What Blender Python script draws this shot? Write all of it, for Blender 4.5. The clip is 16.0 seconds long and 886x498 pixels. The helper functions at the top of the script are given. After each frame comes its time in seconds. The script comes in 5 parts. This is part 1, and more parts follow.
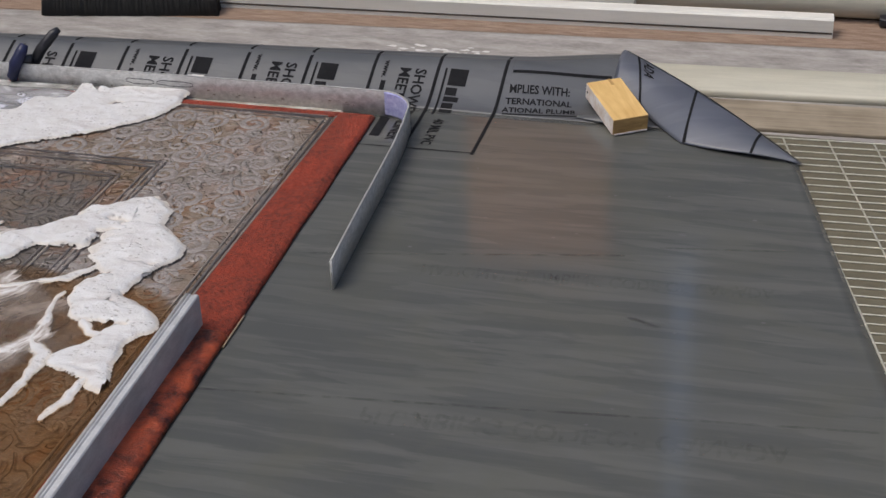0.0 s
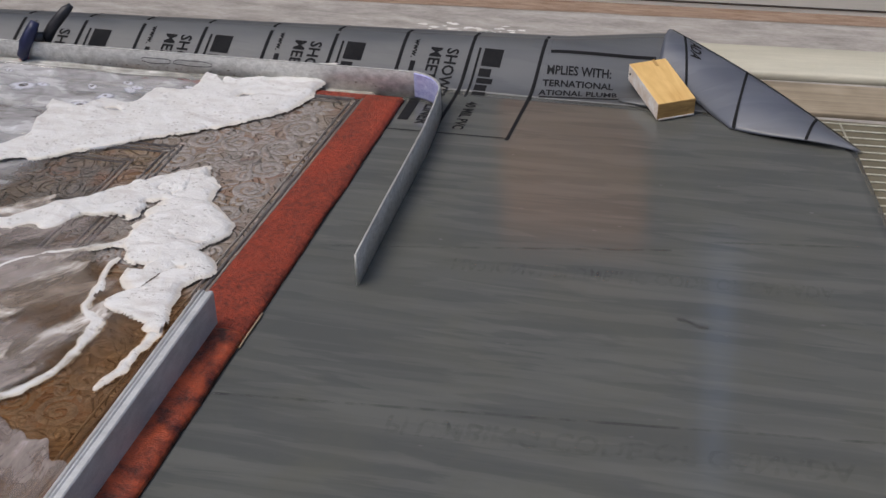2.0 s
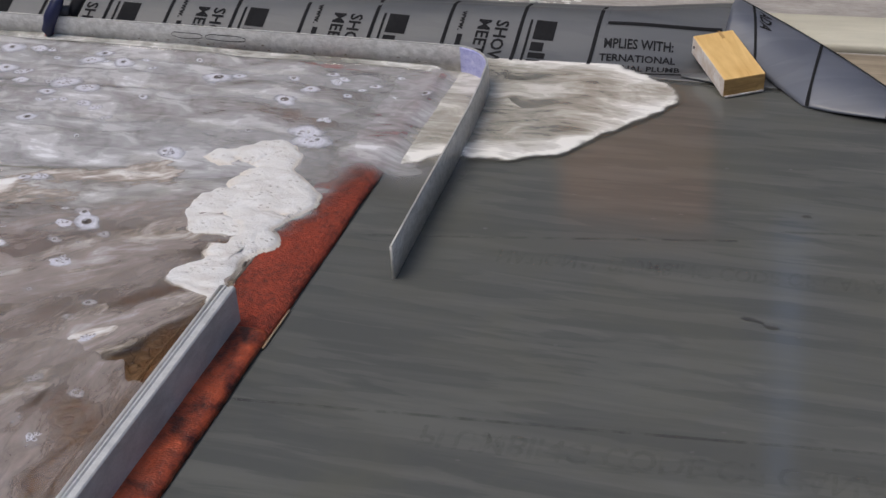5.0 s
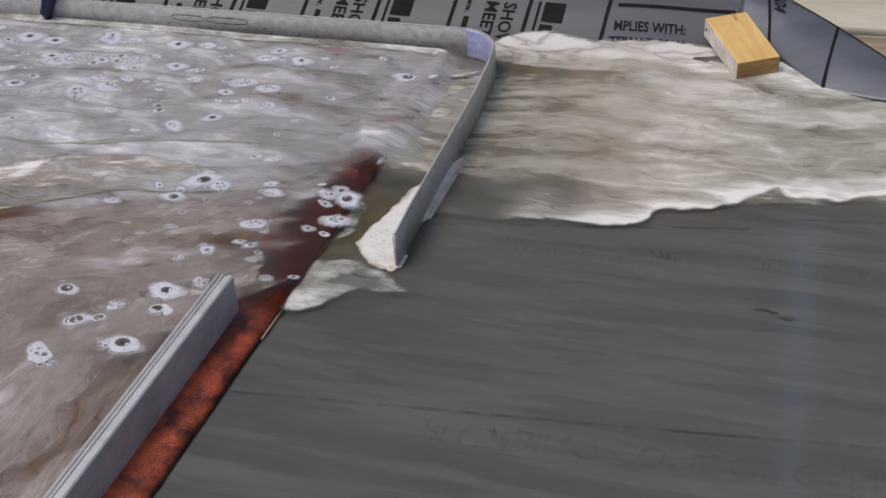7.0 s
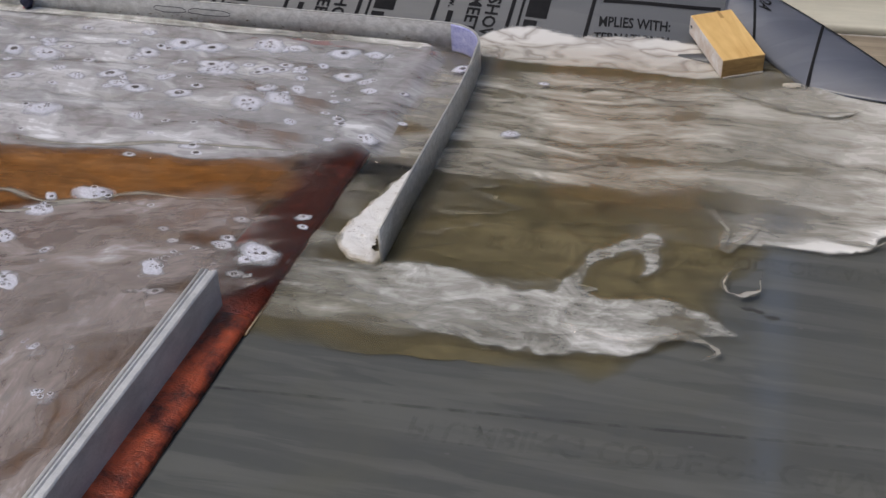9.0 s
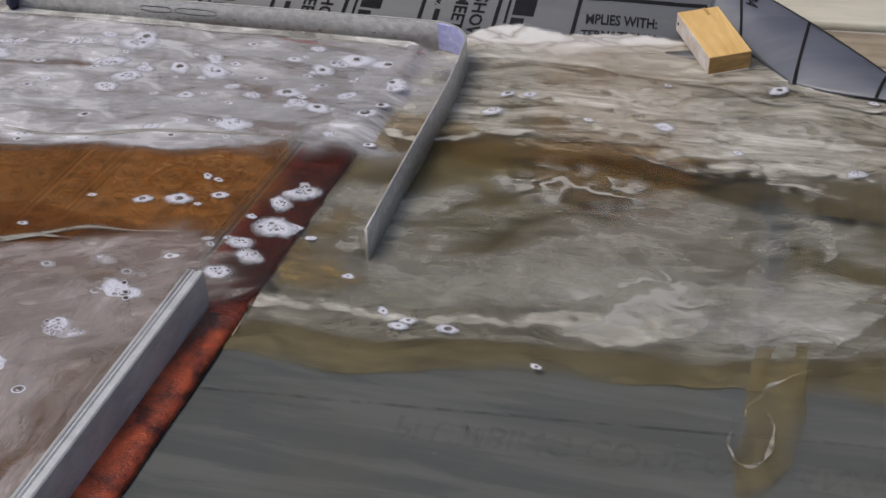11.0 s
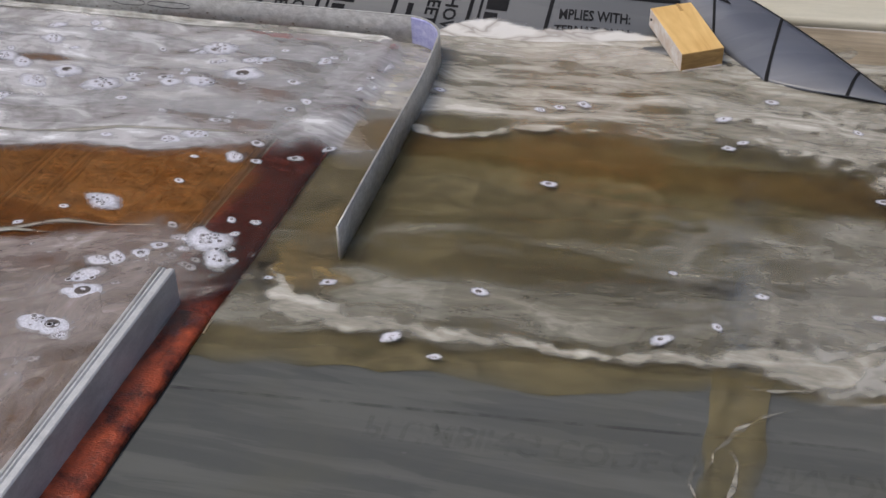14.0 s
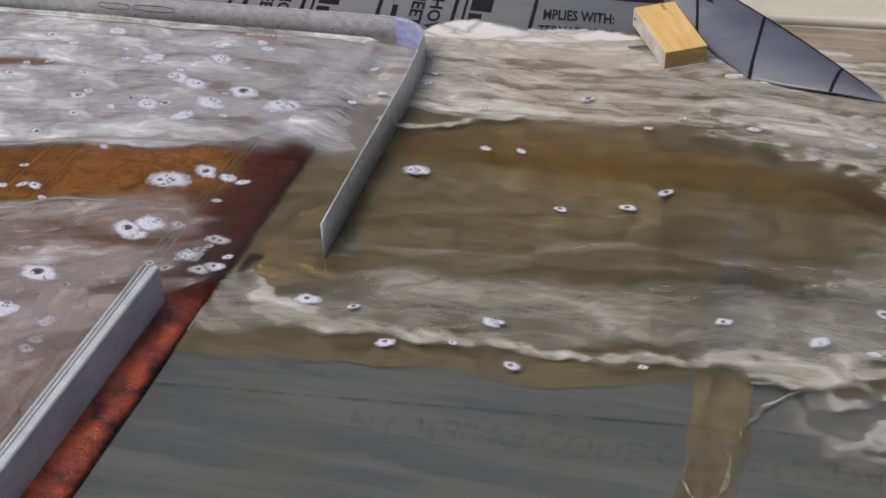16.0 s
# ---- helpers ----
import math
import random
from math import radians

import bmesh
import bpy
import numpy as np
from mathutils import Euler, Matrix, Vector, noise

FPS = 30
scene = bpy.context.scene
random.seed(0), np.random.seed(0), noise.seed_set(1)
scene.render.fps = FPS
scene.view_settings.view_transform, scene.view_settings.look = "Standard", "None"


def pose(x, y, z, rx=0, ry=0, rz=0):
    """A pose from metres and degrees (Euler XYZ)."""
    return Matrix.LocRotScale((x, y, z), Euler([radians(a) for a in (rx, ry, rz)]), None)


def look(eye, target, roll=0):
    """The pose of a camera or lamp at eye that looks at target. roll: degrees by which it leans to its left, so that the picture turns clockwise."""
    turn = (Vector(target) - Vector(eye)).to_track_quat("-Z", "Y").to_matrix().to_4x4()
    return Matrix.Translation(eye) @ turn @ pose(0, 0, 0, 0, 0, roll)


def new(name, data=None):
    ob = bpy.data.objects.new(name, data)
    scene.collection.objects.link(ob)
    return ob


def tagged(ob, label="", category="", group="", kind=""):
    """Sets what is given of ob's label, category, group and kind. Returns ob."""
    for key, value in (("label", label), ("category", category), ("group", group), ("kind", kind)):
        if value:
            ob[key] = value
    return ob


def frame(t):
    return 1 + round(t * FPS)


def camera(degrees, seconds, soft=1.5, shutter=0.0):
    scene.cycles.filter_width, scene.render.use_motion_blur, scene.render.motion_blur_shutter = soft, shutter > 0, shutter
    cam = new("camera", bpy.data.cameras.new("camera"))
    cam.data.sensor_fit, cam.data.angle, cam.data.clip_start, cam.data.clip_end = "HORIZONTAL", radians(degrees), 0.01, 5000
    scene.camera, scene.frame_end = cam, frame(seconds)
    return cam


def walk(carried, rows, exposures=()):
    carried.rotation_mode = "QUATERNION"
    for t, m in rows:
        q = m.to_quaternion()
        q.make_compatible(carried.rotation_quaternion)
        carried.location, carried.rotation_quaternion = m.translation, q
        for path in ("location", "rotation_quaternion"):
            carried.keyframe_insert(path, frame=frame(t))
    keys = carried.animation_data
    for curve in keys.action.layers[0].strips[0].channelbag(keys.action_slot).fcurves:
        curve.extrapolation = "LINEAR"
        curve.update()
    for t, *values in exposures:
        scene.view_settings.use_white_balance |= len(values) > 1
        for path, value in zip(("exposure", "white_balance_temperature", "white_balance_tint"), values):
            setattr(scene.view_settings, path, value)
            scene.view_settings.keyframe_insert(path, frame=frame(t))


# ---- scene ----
cam = camera(32.6, 16.0)
PATH = [
    (0, (1.043, -1.712, 1.455), (0.579, -0.058, 0.431), -2.3),
    (1, (1.01, -1.624, 1.421), (0.533, 0.017, 0.382), -2.3),
    (2, (0.991, -1.544, 1.377), (0.492, 0.086, 0.332), -2.7),
    (3, (0.979, -1.476, 1.342), (0.456, 0.143, 0.29), -3.2),
    (5.5, (0.967, -1.315, 1.264), (0.374, 0.266, 0.193), -4.6),
    (6, (0.968, -1.293, 1.246), (0.364, 0.284, 0.175), -4.9),
    (6.5, (0.971, -1.297, 1.249), (0.367, 0.277, 0.174), -5.0),
    (7, (0.957, -1.291, 1.253), (0.367, 0.283, 0.168), -4.5),
    (8, (0.95, -1.289, 1.242), (0.374, 0.291, 0.159), -4.0),
    (9, (0.936, -1.284, 1.252), (0.381, 0.295, 0.157), -3.4),
    (9.5, (0.938, -1.284, 1.252), (0.386, 0.296, 0.157), -3.6),
    (12, (0.954, -1.277, 1.252), (0.414, 0.304, 0.153), -3.6),
    (12.5, (0.968, -1.293, 1.24), (0.425, 0.295, 0.153), -3.8),
    (13, (0.968, -1.277, 1.259), (0.428, 0.302, 0.156), -3.7),
    (14, (0.951, -1.267, 1.273), (0.436, 0.309, 0.154), -2.9),
    (14.5, (0.963, -1.279, 1.258), (0.445, 0.305, 0.153), -3.2),
    (15, (0.961, -1.271, 1.27), (0.449, 0.307, 0.154), -3.0),
    (16, (0.968, -1.282, 1.249), (0.459, 0.308, 0.148), -3.2),
]
walk(cam, [(t, look(eye, target, roll)) for t, eye, target, roll in PATH], [(0, 0.38), (3.2, 0.36), (5.4, 0.26), (9.0, 0.24), (12.0, 0.30), (16.0, 0.38)])

# ---- light ----
world = bpy.data.worlds.new("overcast_sky")
scene.world = world
world.use_nodes = True
wn = world.node_tree.nodes
sky = wn.new("ShaderNodeTexSky")
sky.sky_type, sky.sun_disc = "NISHITA", False
sky.sun_elevation, sky.sun_rotation = radians(64), radians(-120)
sky.air_density, sky.dust_density, sky.ozone_density = 1.0, 3.0, 1.0
world.node_tree.links.new(sky.outputs[0], wn["Background"].inputs[0])
wn["Background"].inputs[1].default_value = 0.15

sun = new("sun", bpy.data.lights.new("sun", "SUN"))
sun.data.energy, sun.data.angle, sun.data.color = 0.86, radians(35), (1.0, 0.93, 0.81)
sun.matrix_world = look((-4.0, -2.3, 9.5), (0, 0, 0))
scene.view_settings.exposure = 0.0


# ---- materials ----
class Nodes:
    """A small writer of node trees: n(type, inputs, properties) gives the node."""

    def __init__(self, name):
        self.mat = bpy.data.materials.new(name)
        self.mat.use_nodes = True
        self.tree = self.mat.node_tree
        self.bsdf = self.tree.nodes["Principled BSDF"]
        self.out = self.tree.nodes["Material Output"]

    def n(self, kind, ins=None, **props):
        node = self.tree.nodes.new("ShaderNode" + kind)
        for key, value in props.items():
            setattr(node, key, value)
        for key, value in (ins or {}).items():
            self.put(node.inputs[key], value)
        return node

    def put(self, socket, value):
        if isinstance(value, bpy.types.NodeSocket):
            self.tree.links.new(value, socket)
        elif isinstance(value, bpy.types.Node):
            self.tree.links.new(value.outputs[0], socket)
        else:
            socket.default_value = value

    def math(self, op, a, b=0.0, c=None, clamp=False):
        node = self.n("Math", {0: a, 1: b}, operation=op, use_clamp=clamp)
        if c is not None:
            self.put(node.inputs[2], c)
        return node.outputs[0]

    def mix(self, f, a, b):
        node = self.n("Mix", data_type="RGBA")
        for i, v in ((0, f), (6, a), (7, b)):
            self.put(node.inputs[i], v if not isinstance(v, tuple) else (*v, 1)[:4])
        return node.outputs[2]

    def ramp(self, f, stops):
        node = self.n("ValToRGB", {0: f})
        els = node.color_ramp.elements
        while len(els) < len(stops):
            els.new(0.5)
        for e, (p, c) in zip(els, stops):
            e.position, e.color = p, (c, c, c, 1) if not isinstance(c, tuple) else (*c, 1)[:4]
        return node.outputs[0]

    def coords(self, scale=(1, 1, 1), rot=(0, 0, 0), out="Object"):
        tc = self.n("TexCoord")
        return self.n("Mapping", {0: tc.outputs[out], 2: rot, 3: scale}).outputs[0]

    def noise(self, vec, scale, detail=4.0, rough=0.55, dist=0.0):
        return self.n("TexNoise", {"Vector": vec, "Scale": scale, "Detail": detail, "Roughness": rough, "Distortion": dist}).outputs[0]

    def bump(self, h, strength=0.3, dist=0.002):
        return self.n("Bump", {"Strength": strength, "Distance": dist, "Height": h}).outputs[0]

    def set(self, **kw):
        for key, value in kw.items():
            self.put(self.bsdf.inputs[key.replace("_", " ")], value)
        return self.mat


def simple(name, a, b, rough=0.5, metal=0.0, scale=20.0, stretch=(1, 1, 1), bump=0.15, rough2=None, fine=180.0):
    """Two-tone surface: broad stains between a and b, fine grain and relief."""
    m = Nodes(name)
    co = m.coords(stretch)
    big, small = m.noise(co, scale, 5, 0.6, 0.4), m.noise(co, fine, 3, 0.6)
    f = m.math("ADD", m.math("MULTIPLY", big, 0.7), m.math("MULTIPLY", small, 0.3))
    f = m.ramp(f, ((0.32, 0.0), (0.68, 1.0)))
    r = m.math("MULTIPLY_ADD", big, (rough2 or rough + 0.15) - rough, rough)
    return m.set(Base_Color=m.mix(f, a, b), Roughness=r, Metallic=metal, Normal=m.bump(m.math("ADD", big, small), bump, 0.002))


def liner_material(name="wet_grey_pvc", k=1.0, dry=0.0, tint=(1, 1, 1)):
    m = Nodes(name)
    co = m.coords((1, 1, 1))
    streak = m.noise(m.coords((1.5, 15, 1), (0, 0, radians(-9))), 1.6, 7, 0.60, 0.5)
    films = m.noise(m.coords((1.1, 9, 1), (0, 0, radians(-8))), 2.3, 5, 0.55, 0.3)
    blot = m.noise(co, 5.0, 4, 0.6, 0.6)
    fine = m.noise(co, 160, 2, 0.6)
    f = m.math("ADD", m.math("MULTIPLY", m.ramp(streak, ((0.42, 0.0), (0.60, 1.0))), 0.5), m.math("MULTIPLY", m.ramp(films, ((0.485, 0.0), (0.515, 1.0))), 0.42))

    def tone(*c):
        return tuple(k * a * b for a, b in zip(c, tint))

    col = m.mix(f, tone(0.080, 0.083, 0.079), tone(0.116, 0.118, 0.107))
    col = m.mix(m.ramp(blot, ((0.45, 0.0), (0.75, 0.6))), col, tone(0.104, 0.103, 0.083))
    rough = m.math("MULTIPLY_ADD", f, 0.13, 0.03 + dry)
    return m.set(Base_Color=col, Roughness=rough, Normal=m.bump(m.math("ADD", m.math("MULTIPLY", fine, 0.4), m.math("MULTIPLY", blot, 2.0)), 0.12, 0.002),
                 Specular_IOR_Level=0.7)


def suds_material(name, milk, white, stretch, base, spread, clear=0.25, swirl=1.9):
    """Soapy water: streaks of milky film between thin clear water and thick white foam; the edge attribute thickens it."""
    m = Nodes(name)
    co = m.coords(stretch)
    warp = m.n("TexNoise", {"Vector": m.coords((3.2, 3.2, 1)), "Scale": 1.0, "Detail": 3.0}).outputs["Color"]
    vec = m.n("VectorMath", {0: co, 1: m.n("VectorMath", {0: warp, "Scale": swirl}, operation="SCALE").outputs[0]}, operation="ADD").outputs[0]
    a = m.noise(vec, 1.0, 10, 0.60, 0.5)
    b = m.noise(m.coords((10, 34, 1)), 1.0, 6, 0.62, 1.6)
    f = m.math("ADD", m.math("MULTIPLY", a, 0.72), m.math("MULTIPLY", b, 0.28))
    edge = m.n("Attribute", attribute_name="edge").outputs["Fac"]
    f = m.math("ADD", f, m.math("MULTIPLY", edge, 0.5))
    tail = m.n("Attribute", attribute_name="tail").outputs["Fac"]
    f = m.math("SUBTRACT", f, m.math("MULTIPLY", tail, 0.25))
    film = m.ramp(f, ((base, 0.0), (base + spread, 1.0)))
    foam = m.ramp(f, ((base + spread * 0.9, 0.0), (base + spread * 1.9, 1.0)))
    pits = m.n("TexVoronoi", {"Vector": m.coords((1, 1, 1)), "Scale": 150.0}).outputs[0]
    col = m.mix(foam, milk, white)
    h = m.math("ADD", m.math("MULTIPLY", foam, 1.0), m.math("MULTIPLY", pits, m.math("MULTIPLY", foam, 0.35)))
    m.set(Base_Color=col, Roughness=m.math("MULTIPLY_ADD", foam, 0.3, 0.16), Normal=m.bump(m.math("ADD", h, m.math("MULTIPLY", a, 0.6)), 0.14, 0.003))
    clearness = m.n("BsdfTransparent", {0: (0.97, 0.965, 0.95, 1)})
    gloss = m.n("BsdfGlossy", {0: (0.5, 0.5, 0.5, 1), "Roughness": 0.08})
    wet = m.n("MixShader", {0: 0.06, 1: clearness.outputs[0], 2: gloss.outputs[0]})
    cover = m.math("MULTIPLY_ADD", film, 1.0 - clear, clear * 0.5)
    cover = m.math("MULTIPLY", m.math("MAXIMUM", cover, foam, clamp=True), m.math("SUBTRACT", 1.0, tail, clamp=True))
    shader = m.n("MixShader", {0: cover, 1: wet.outputs[0], 2: m.bsdf.outputs[0]})
    m.put(m.out.inputs[0], shader.outputs[0])
    return m.mat


def swirl_material(name, milk, line, white, scale=(7, 11, 1), turns=26.0, thin=0.0):
    """Folded foam: bands drawn out into curls, with thin dark lines between them."""
    m = Nodes(name)
    warp = m.n("TexNoise", {"Vector": m.coords((9, 13, 1)), "Scale": 1.0, "Detail": 2.0}).outputs["Color"]
    vec = m.n("VectorMath", {0: m.coords(scale), 1: m.n("VectorMath", {0: warp, "Scale": 1.1}, operation="SCALE").outputs[0]}, operation="ADD").outputs[0]
    a = m.noise(vec, 1.0, 2.5, 0.45, 0.6)
    band = m.math("MULTIPLY_ADD", m.math("SINE", m.math("MULTIPLY", a, turns)), 0.5, 0.5)
    fine = m.noise(m.coords((60, 90, 1)), 1.0, 4, 0.6)
    col = m.mix(m.ramp(band, ((0.10, 0.0), (0.75, 1.0))), milk, white)
    col = m.mix(m.ramp(band, ((0.01, 0.8), (0.07, 0.0))), col, line)
    m.set(Base_Color=m.mix(m.math("MULTIPLY", fine, 0.25), col, milk), Roughness=0.22, Normal=m.bump(band, 0.06, 0.002))
    tail = m.n("Attribute", attribute_name="tail").outputs["Fac"]
    cover = m.math("MULTIPLY", m.ramp(band, ((0.25, 1.0 - thin), (0.95, 1.0 - 0.35 * thin))), m.math("SUBTRACT", 1.0, tail, clamp=True))
    m.put(m.out.inputs[0], m.n("MixShader", {0: cover, 1: m.n("BsdfTransparent").outputs[0], 2: m.bsdf.outputs[0]}).outputs[0])
    return m.mat


def wash_material(name, tint, silt, amount, ripple=0.25, grain=0.0):
    """Thin dirty water: tinted and clear, with some silt in it and a wet shine."""
    m = Nodes(name)
    a = m.noise(m.coords((2.5 + grain, 9 + grain, 1)), 1.0, 5, 0.6, 1.0)
    b = m.noise(m.coords((14, 40, 1)), 1.0, 4, 0.6, 0.5)
    edge = m.n("Attribute", attribute_name="edge").outputs["Fac"]
    hue = m.mix(m.ramp(a, ((0.35, 0.0), (0.7, 1.0))), tint, tuple(0.35 + 0.65 * c for c in tint))
    body = m.n("BsdfTransparent", {0: m.mix(m.math("MULTIPLY", edge, 1.0, clamp=True), hue, (1.0, 1.0, 1.0))})
    dregs = m.noise(m.coords((16, 22, 1)), 1.0, 7, 0.66, 1.4)
    m.set(Base_Color=m.mix(m.ramp(dregs, ((0.36, 0.0), (0.62, 1.0))), tuple(0.42 * c for c in silt), tuple(1.15 * c for c in silt)), Roughness=0.1, Normal=m.bump(m.math("ADD", a, m.math("MULTIPLY", b, 0.4)), ripple, 0.004))
    f = m.math("MULTIPLY", m.ramp(a, ((0.3, amount * 0.55), (0.7, amount))), m.math("SUBTRACT", 1.0, m.math("MULTIPLY", edge, 0.9)))
    shader = m.n("MixShader", {0: f, 1: body.outputs[0], 2: m.bsdf.outputs[0]})
    m.put(m.out.inputs[0], shader.outputs[0])
    return m.mat


def pile_material(name, a, b, rough=0.6, nap=0.9, carve=0.0):
    """Wet pile; carve sinks curling grooves into it and colours them darker."""
    m = Nodes(name)
    co = m.coords()
    big, tuft = m.noise(co, 38, 5, 0.65, 0.6), m.noise(co, 125, 4, 0.75)
    strands = m.noise(m.coords((90, 420, 1)), 1.0, 3, 0.6)
    f = m.math("ADD", m.math("MULTIPLY", big, 0.30), m.math("ADD", m.math("MULTIPLY", tuft, 0.40), m.math("MULTIPLY", strands, 0.30)))
    stain = m.ramp(m.noise(co, 5.5, 3, 0.55, 0.6), ((0.48, 0.0), (0.66, 0.75)))
    col = m.mix(m.ramp(f, ((0.36, 0.0), (0.64, 1.0))), a, b)
    col = m.mix(stain, col, m.mix(0.5, col, tuple(q * w for q, w in zip(b, (1.05, 0.72, 0.52)))))
    relief = m.math("ADD", tuft, strands)
    if carve:
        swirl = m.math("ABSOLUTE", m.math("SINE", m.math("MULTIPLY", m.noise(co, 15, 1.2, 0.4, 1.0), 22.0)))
        dark_line = m.ramp(swirl, ((0.03, 1.0), (0.24, 0.0)))
        col = m.mix(m.math("MULTIPLY", dark_line, 0.5), col, tuple(0.5 * q * w for q, w in zip(a, (1.1, 0.9, 0.75))))
        rust = m.ramp(m.noise(co, 9, 4, 0.6, 0.8), ((0.50, 0.0), (0.66, 0.75)))
        col = m.mix(rust, col, m.mix(0.6, col, (0.26, 0.105, 0.045)))
        amber = m.ramp(m.noise(co, 3.1, 3, 0.6, 0.5), ((0.47, 0.0), (0.62, 0.85)))
        col = m.mix(amber, col, m.mix(0.55, col, (0.21, 0.125, 0.045)))
        relief = m.math("ADD", m.math("MULTIPLY", relief, 0.22), m.math("MULTIPLY", m.ramp(swirl, ((0.0, 0.0), (0.6, 1.0))), carve))
    return m.set(Base_Color=col, Roughness=rough, Normal=m.bump(relief, nap, 0.006), Specular_IOR_Level=0.5)


def wood_material(name, a, b, grain=(3, 60, 60), rough=0.6):
    m = Nodes(name)
    co = m.coords(grain)
    g = m.noise(co, 1.0, 6, 0.65, 0.8)
    s = m.noise(m.coords((1, 1, 1)), 14, 3, 0.5)
    f = m.math("ADD", m.math("MULTIPLY", g, 0.7), m.math("MULTIPLY", s, 0.3))
    return m.set(Base_Color=m.mix(m.ramp(f, ((0.36, 0.0), (0.62, 1.0))), a, b), Roughness=rough, Normal=m.bump(g, 0.3, 0.001))


PVC = liner_material()
DRY_PVC = liner_material("dry_grey_pvc", 0.84, 0.34, (0.95, 0.97, 1.12))
FLAP_PVC = liner_material("blue_grey_pvc_back", 1.05, 0.30, (0.92, 0.98, 1.32))
PRINT = simple("black_print", (0.010, 0.010, 0.011), (0.020, 0.020, 0.021), 0.8, bump=0.0)
PRINT.node_tree.nodes["Principled BSDF"].inputs["Specular IOR Level"].default_value = 0.12


def ghost_material(name, strength):
    """Worn print that is all but gone."""
    m = Nodes(name)
    wear = m.ramp(m.noise(m.coords(), 30, 4, 0.6), ((0.38, 0.0), (0.68, strength)))
    m.set(Base_Color=(0.03, 0.032, 0.034, 1), Roughness=0.3)
    m.put(m.out.inputs[0], m.n("MixShader", {0: wear, 1: m.n("BsdfTransparent").outputs[0], 2: m.bsdf.outputs[0]}).outputs[0])
    return m.mat


GHOST = ghost_material("faint_print", 0.17)
FAINTLINE = ghost_material("faint_line", 0.42)
ALU = simple("scuffed_aluminium", (0.46, 0.45, 0.42), (0.82, 0.81, 0.78), 0.34, 0.15, 60, (1, 1, 1.5), 0.2, 0.55)
BAR_ALU = simple("dull_bar_aluminium", (0.36, 0.365, 0.365), (0.64, 0.64, 0.63), 0.40, 0.2, 13, (1, 1, 2.5), 0.25, 0.6)
ALU_EDGE = simple("cut_aluminium_edge", (0.34, 0.34, 0.32), (0.52, 0.52, 0.50), 0.45, 0.4, 40)
OLD_ALU = simple("dull_aluminium", (0.62, 0.60, 0.53), (0.80, 0.77, 0.69), 0.5, 0.05, 6, (0.6, 8, 8), 0.1)
RED = pile_material("wet_red_pile", (0.055, 0.006, 0.004), (0.52, 0.078, 0.030), 0.55, 1.0)


def soaked_shaded_material():
    """Soaked red pile: clotted dark and orange-red tufts under a wet shine; the bar's shade and wet glints are coloured
    in too.
    """
    m = Nodes("soaked_shaded_red_pile")
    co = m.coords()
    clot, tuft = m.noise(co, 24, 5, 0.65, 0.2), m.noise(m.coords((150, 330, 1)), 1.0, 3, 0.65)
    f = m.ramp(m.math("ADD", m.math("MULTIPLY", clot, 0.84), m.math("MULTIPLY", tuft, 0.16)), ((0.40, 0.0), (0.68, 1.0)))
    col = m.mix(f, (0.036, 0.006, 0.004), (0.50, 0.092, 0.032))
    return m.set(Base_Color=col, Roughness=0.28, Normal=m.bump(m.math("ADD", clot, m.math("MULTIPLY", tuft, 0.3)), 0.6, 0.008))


SOAKED_SHADED = soaked_shaded_material()
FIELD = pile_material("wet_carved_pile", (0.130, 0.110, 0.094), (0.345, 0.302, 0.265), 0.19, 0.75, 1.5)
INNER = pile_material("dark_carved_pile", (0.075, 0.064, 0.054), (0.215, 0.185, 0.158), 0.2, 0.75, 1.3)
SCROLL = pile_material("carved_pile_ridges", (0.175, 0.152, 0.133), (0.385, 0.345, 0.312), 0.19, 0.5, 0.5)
DARKLINE = pile_material("dark_pile_line", (0.085, 0.074, 0.072), (0.19, 0.165, 0.155), 0.4)
PALELINE = pile_material("pale_pile_line", (0.21, 0.18, 0.155), (0.36, 0.31, 0.27), 0.5)
BACKING = simple("pale_rug_backing", (0.30, 0.20, 0.13), (0.45, 0.33, 0.22), 0.8)
CONCRETE = simple("worn_concrete", (0.20, 0.18, 0.16), (0.44, 0.41, 0.375), 0.8, 0.0, 9, (1, 3.5, 1), 0.6, 0.9, 90)
CHIP = simple("bare_white_chips", (0.6, 0.58, 0.54), (0.75, 0.73, 0.7), 0.7)
EARTH = simple("rusty_brown_strip", (0.17, 0.10, 0.06), (0.37, 0.27, 0.20), 0.85, 0.0, 16, (1, 5, 1), 0.6)
CREAM = simple("aged_cream_paint", (0.40, 0.385, 0.31), (0.54, 0.515, 0.42), 0.5, 0.0, 8, (0.5, 6, 6), 0.1)
PLANK = wood_material("weathered_plank", (0.17, 0.135, 0.09), (0.35, 0.29, 0.21), (2, 45, 20), 0.75)
SILTY = simple("silty_floor", (0.105, 0.09, 0.058), (0.165, 0.145, 0.095), 0.35, 0.0, 10, (1, 3, 1), 0.2)
WIRE = simple("galvanised_wire", (0.45, 0.44, 0.36), (0.70, 0.69, 0.60), 0.4, 0.4, 60)
PINE = wood_material("pine_offcut", (0.60, 0.35, 0.11), (0.80, 0.55, 0.22), (45, 3.5, 45), 0.6)
ENDGRAIN = wood_material("pine_end_grain", (0.30, 0.165, 0.055), (0.58, 0.36, 0.13), (22, 22, 90), 0.75)
PAINTED = simple("flaking_white_paint", (0.55, 0.42, 0.31), (0.80, 0.78, 0.76), 0.7, 0.0, 40, (1, 1, 1), 0.5)
BLACKP = simple("black_plastic", (0.010, 0.010, 0.013), (0.03, 0.03, 0.035), 0.35)
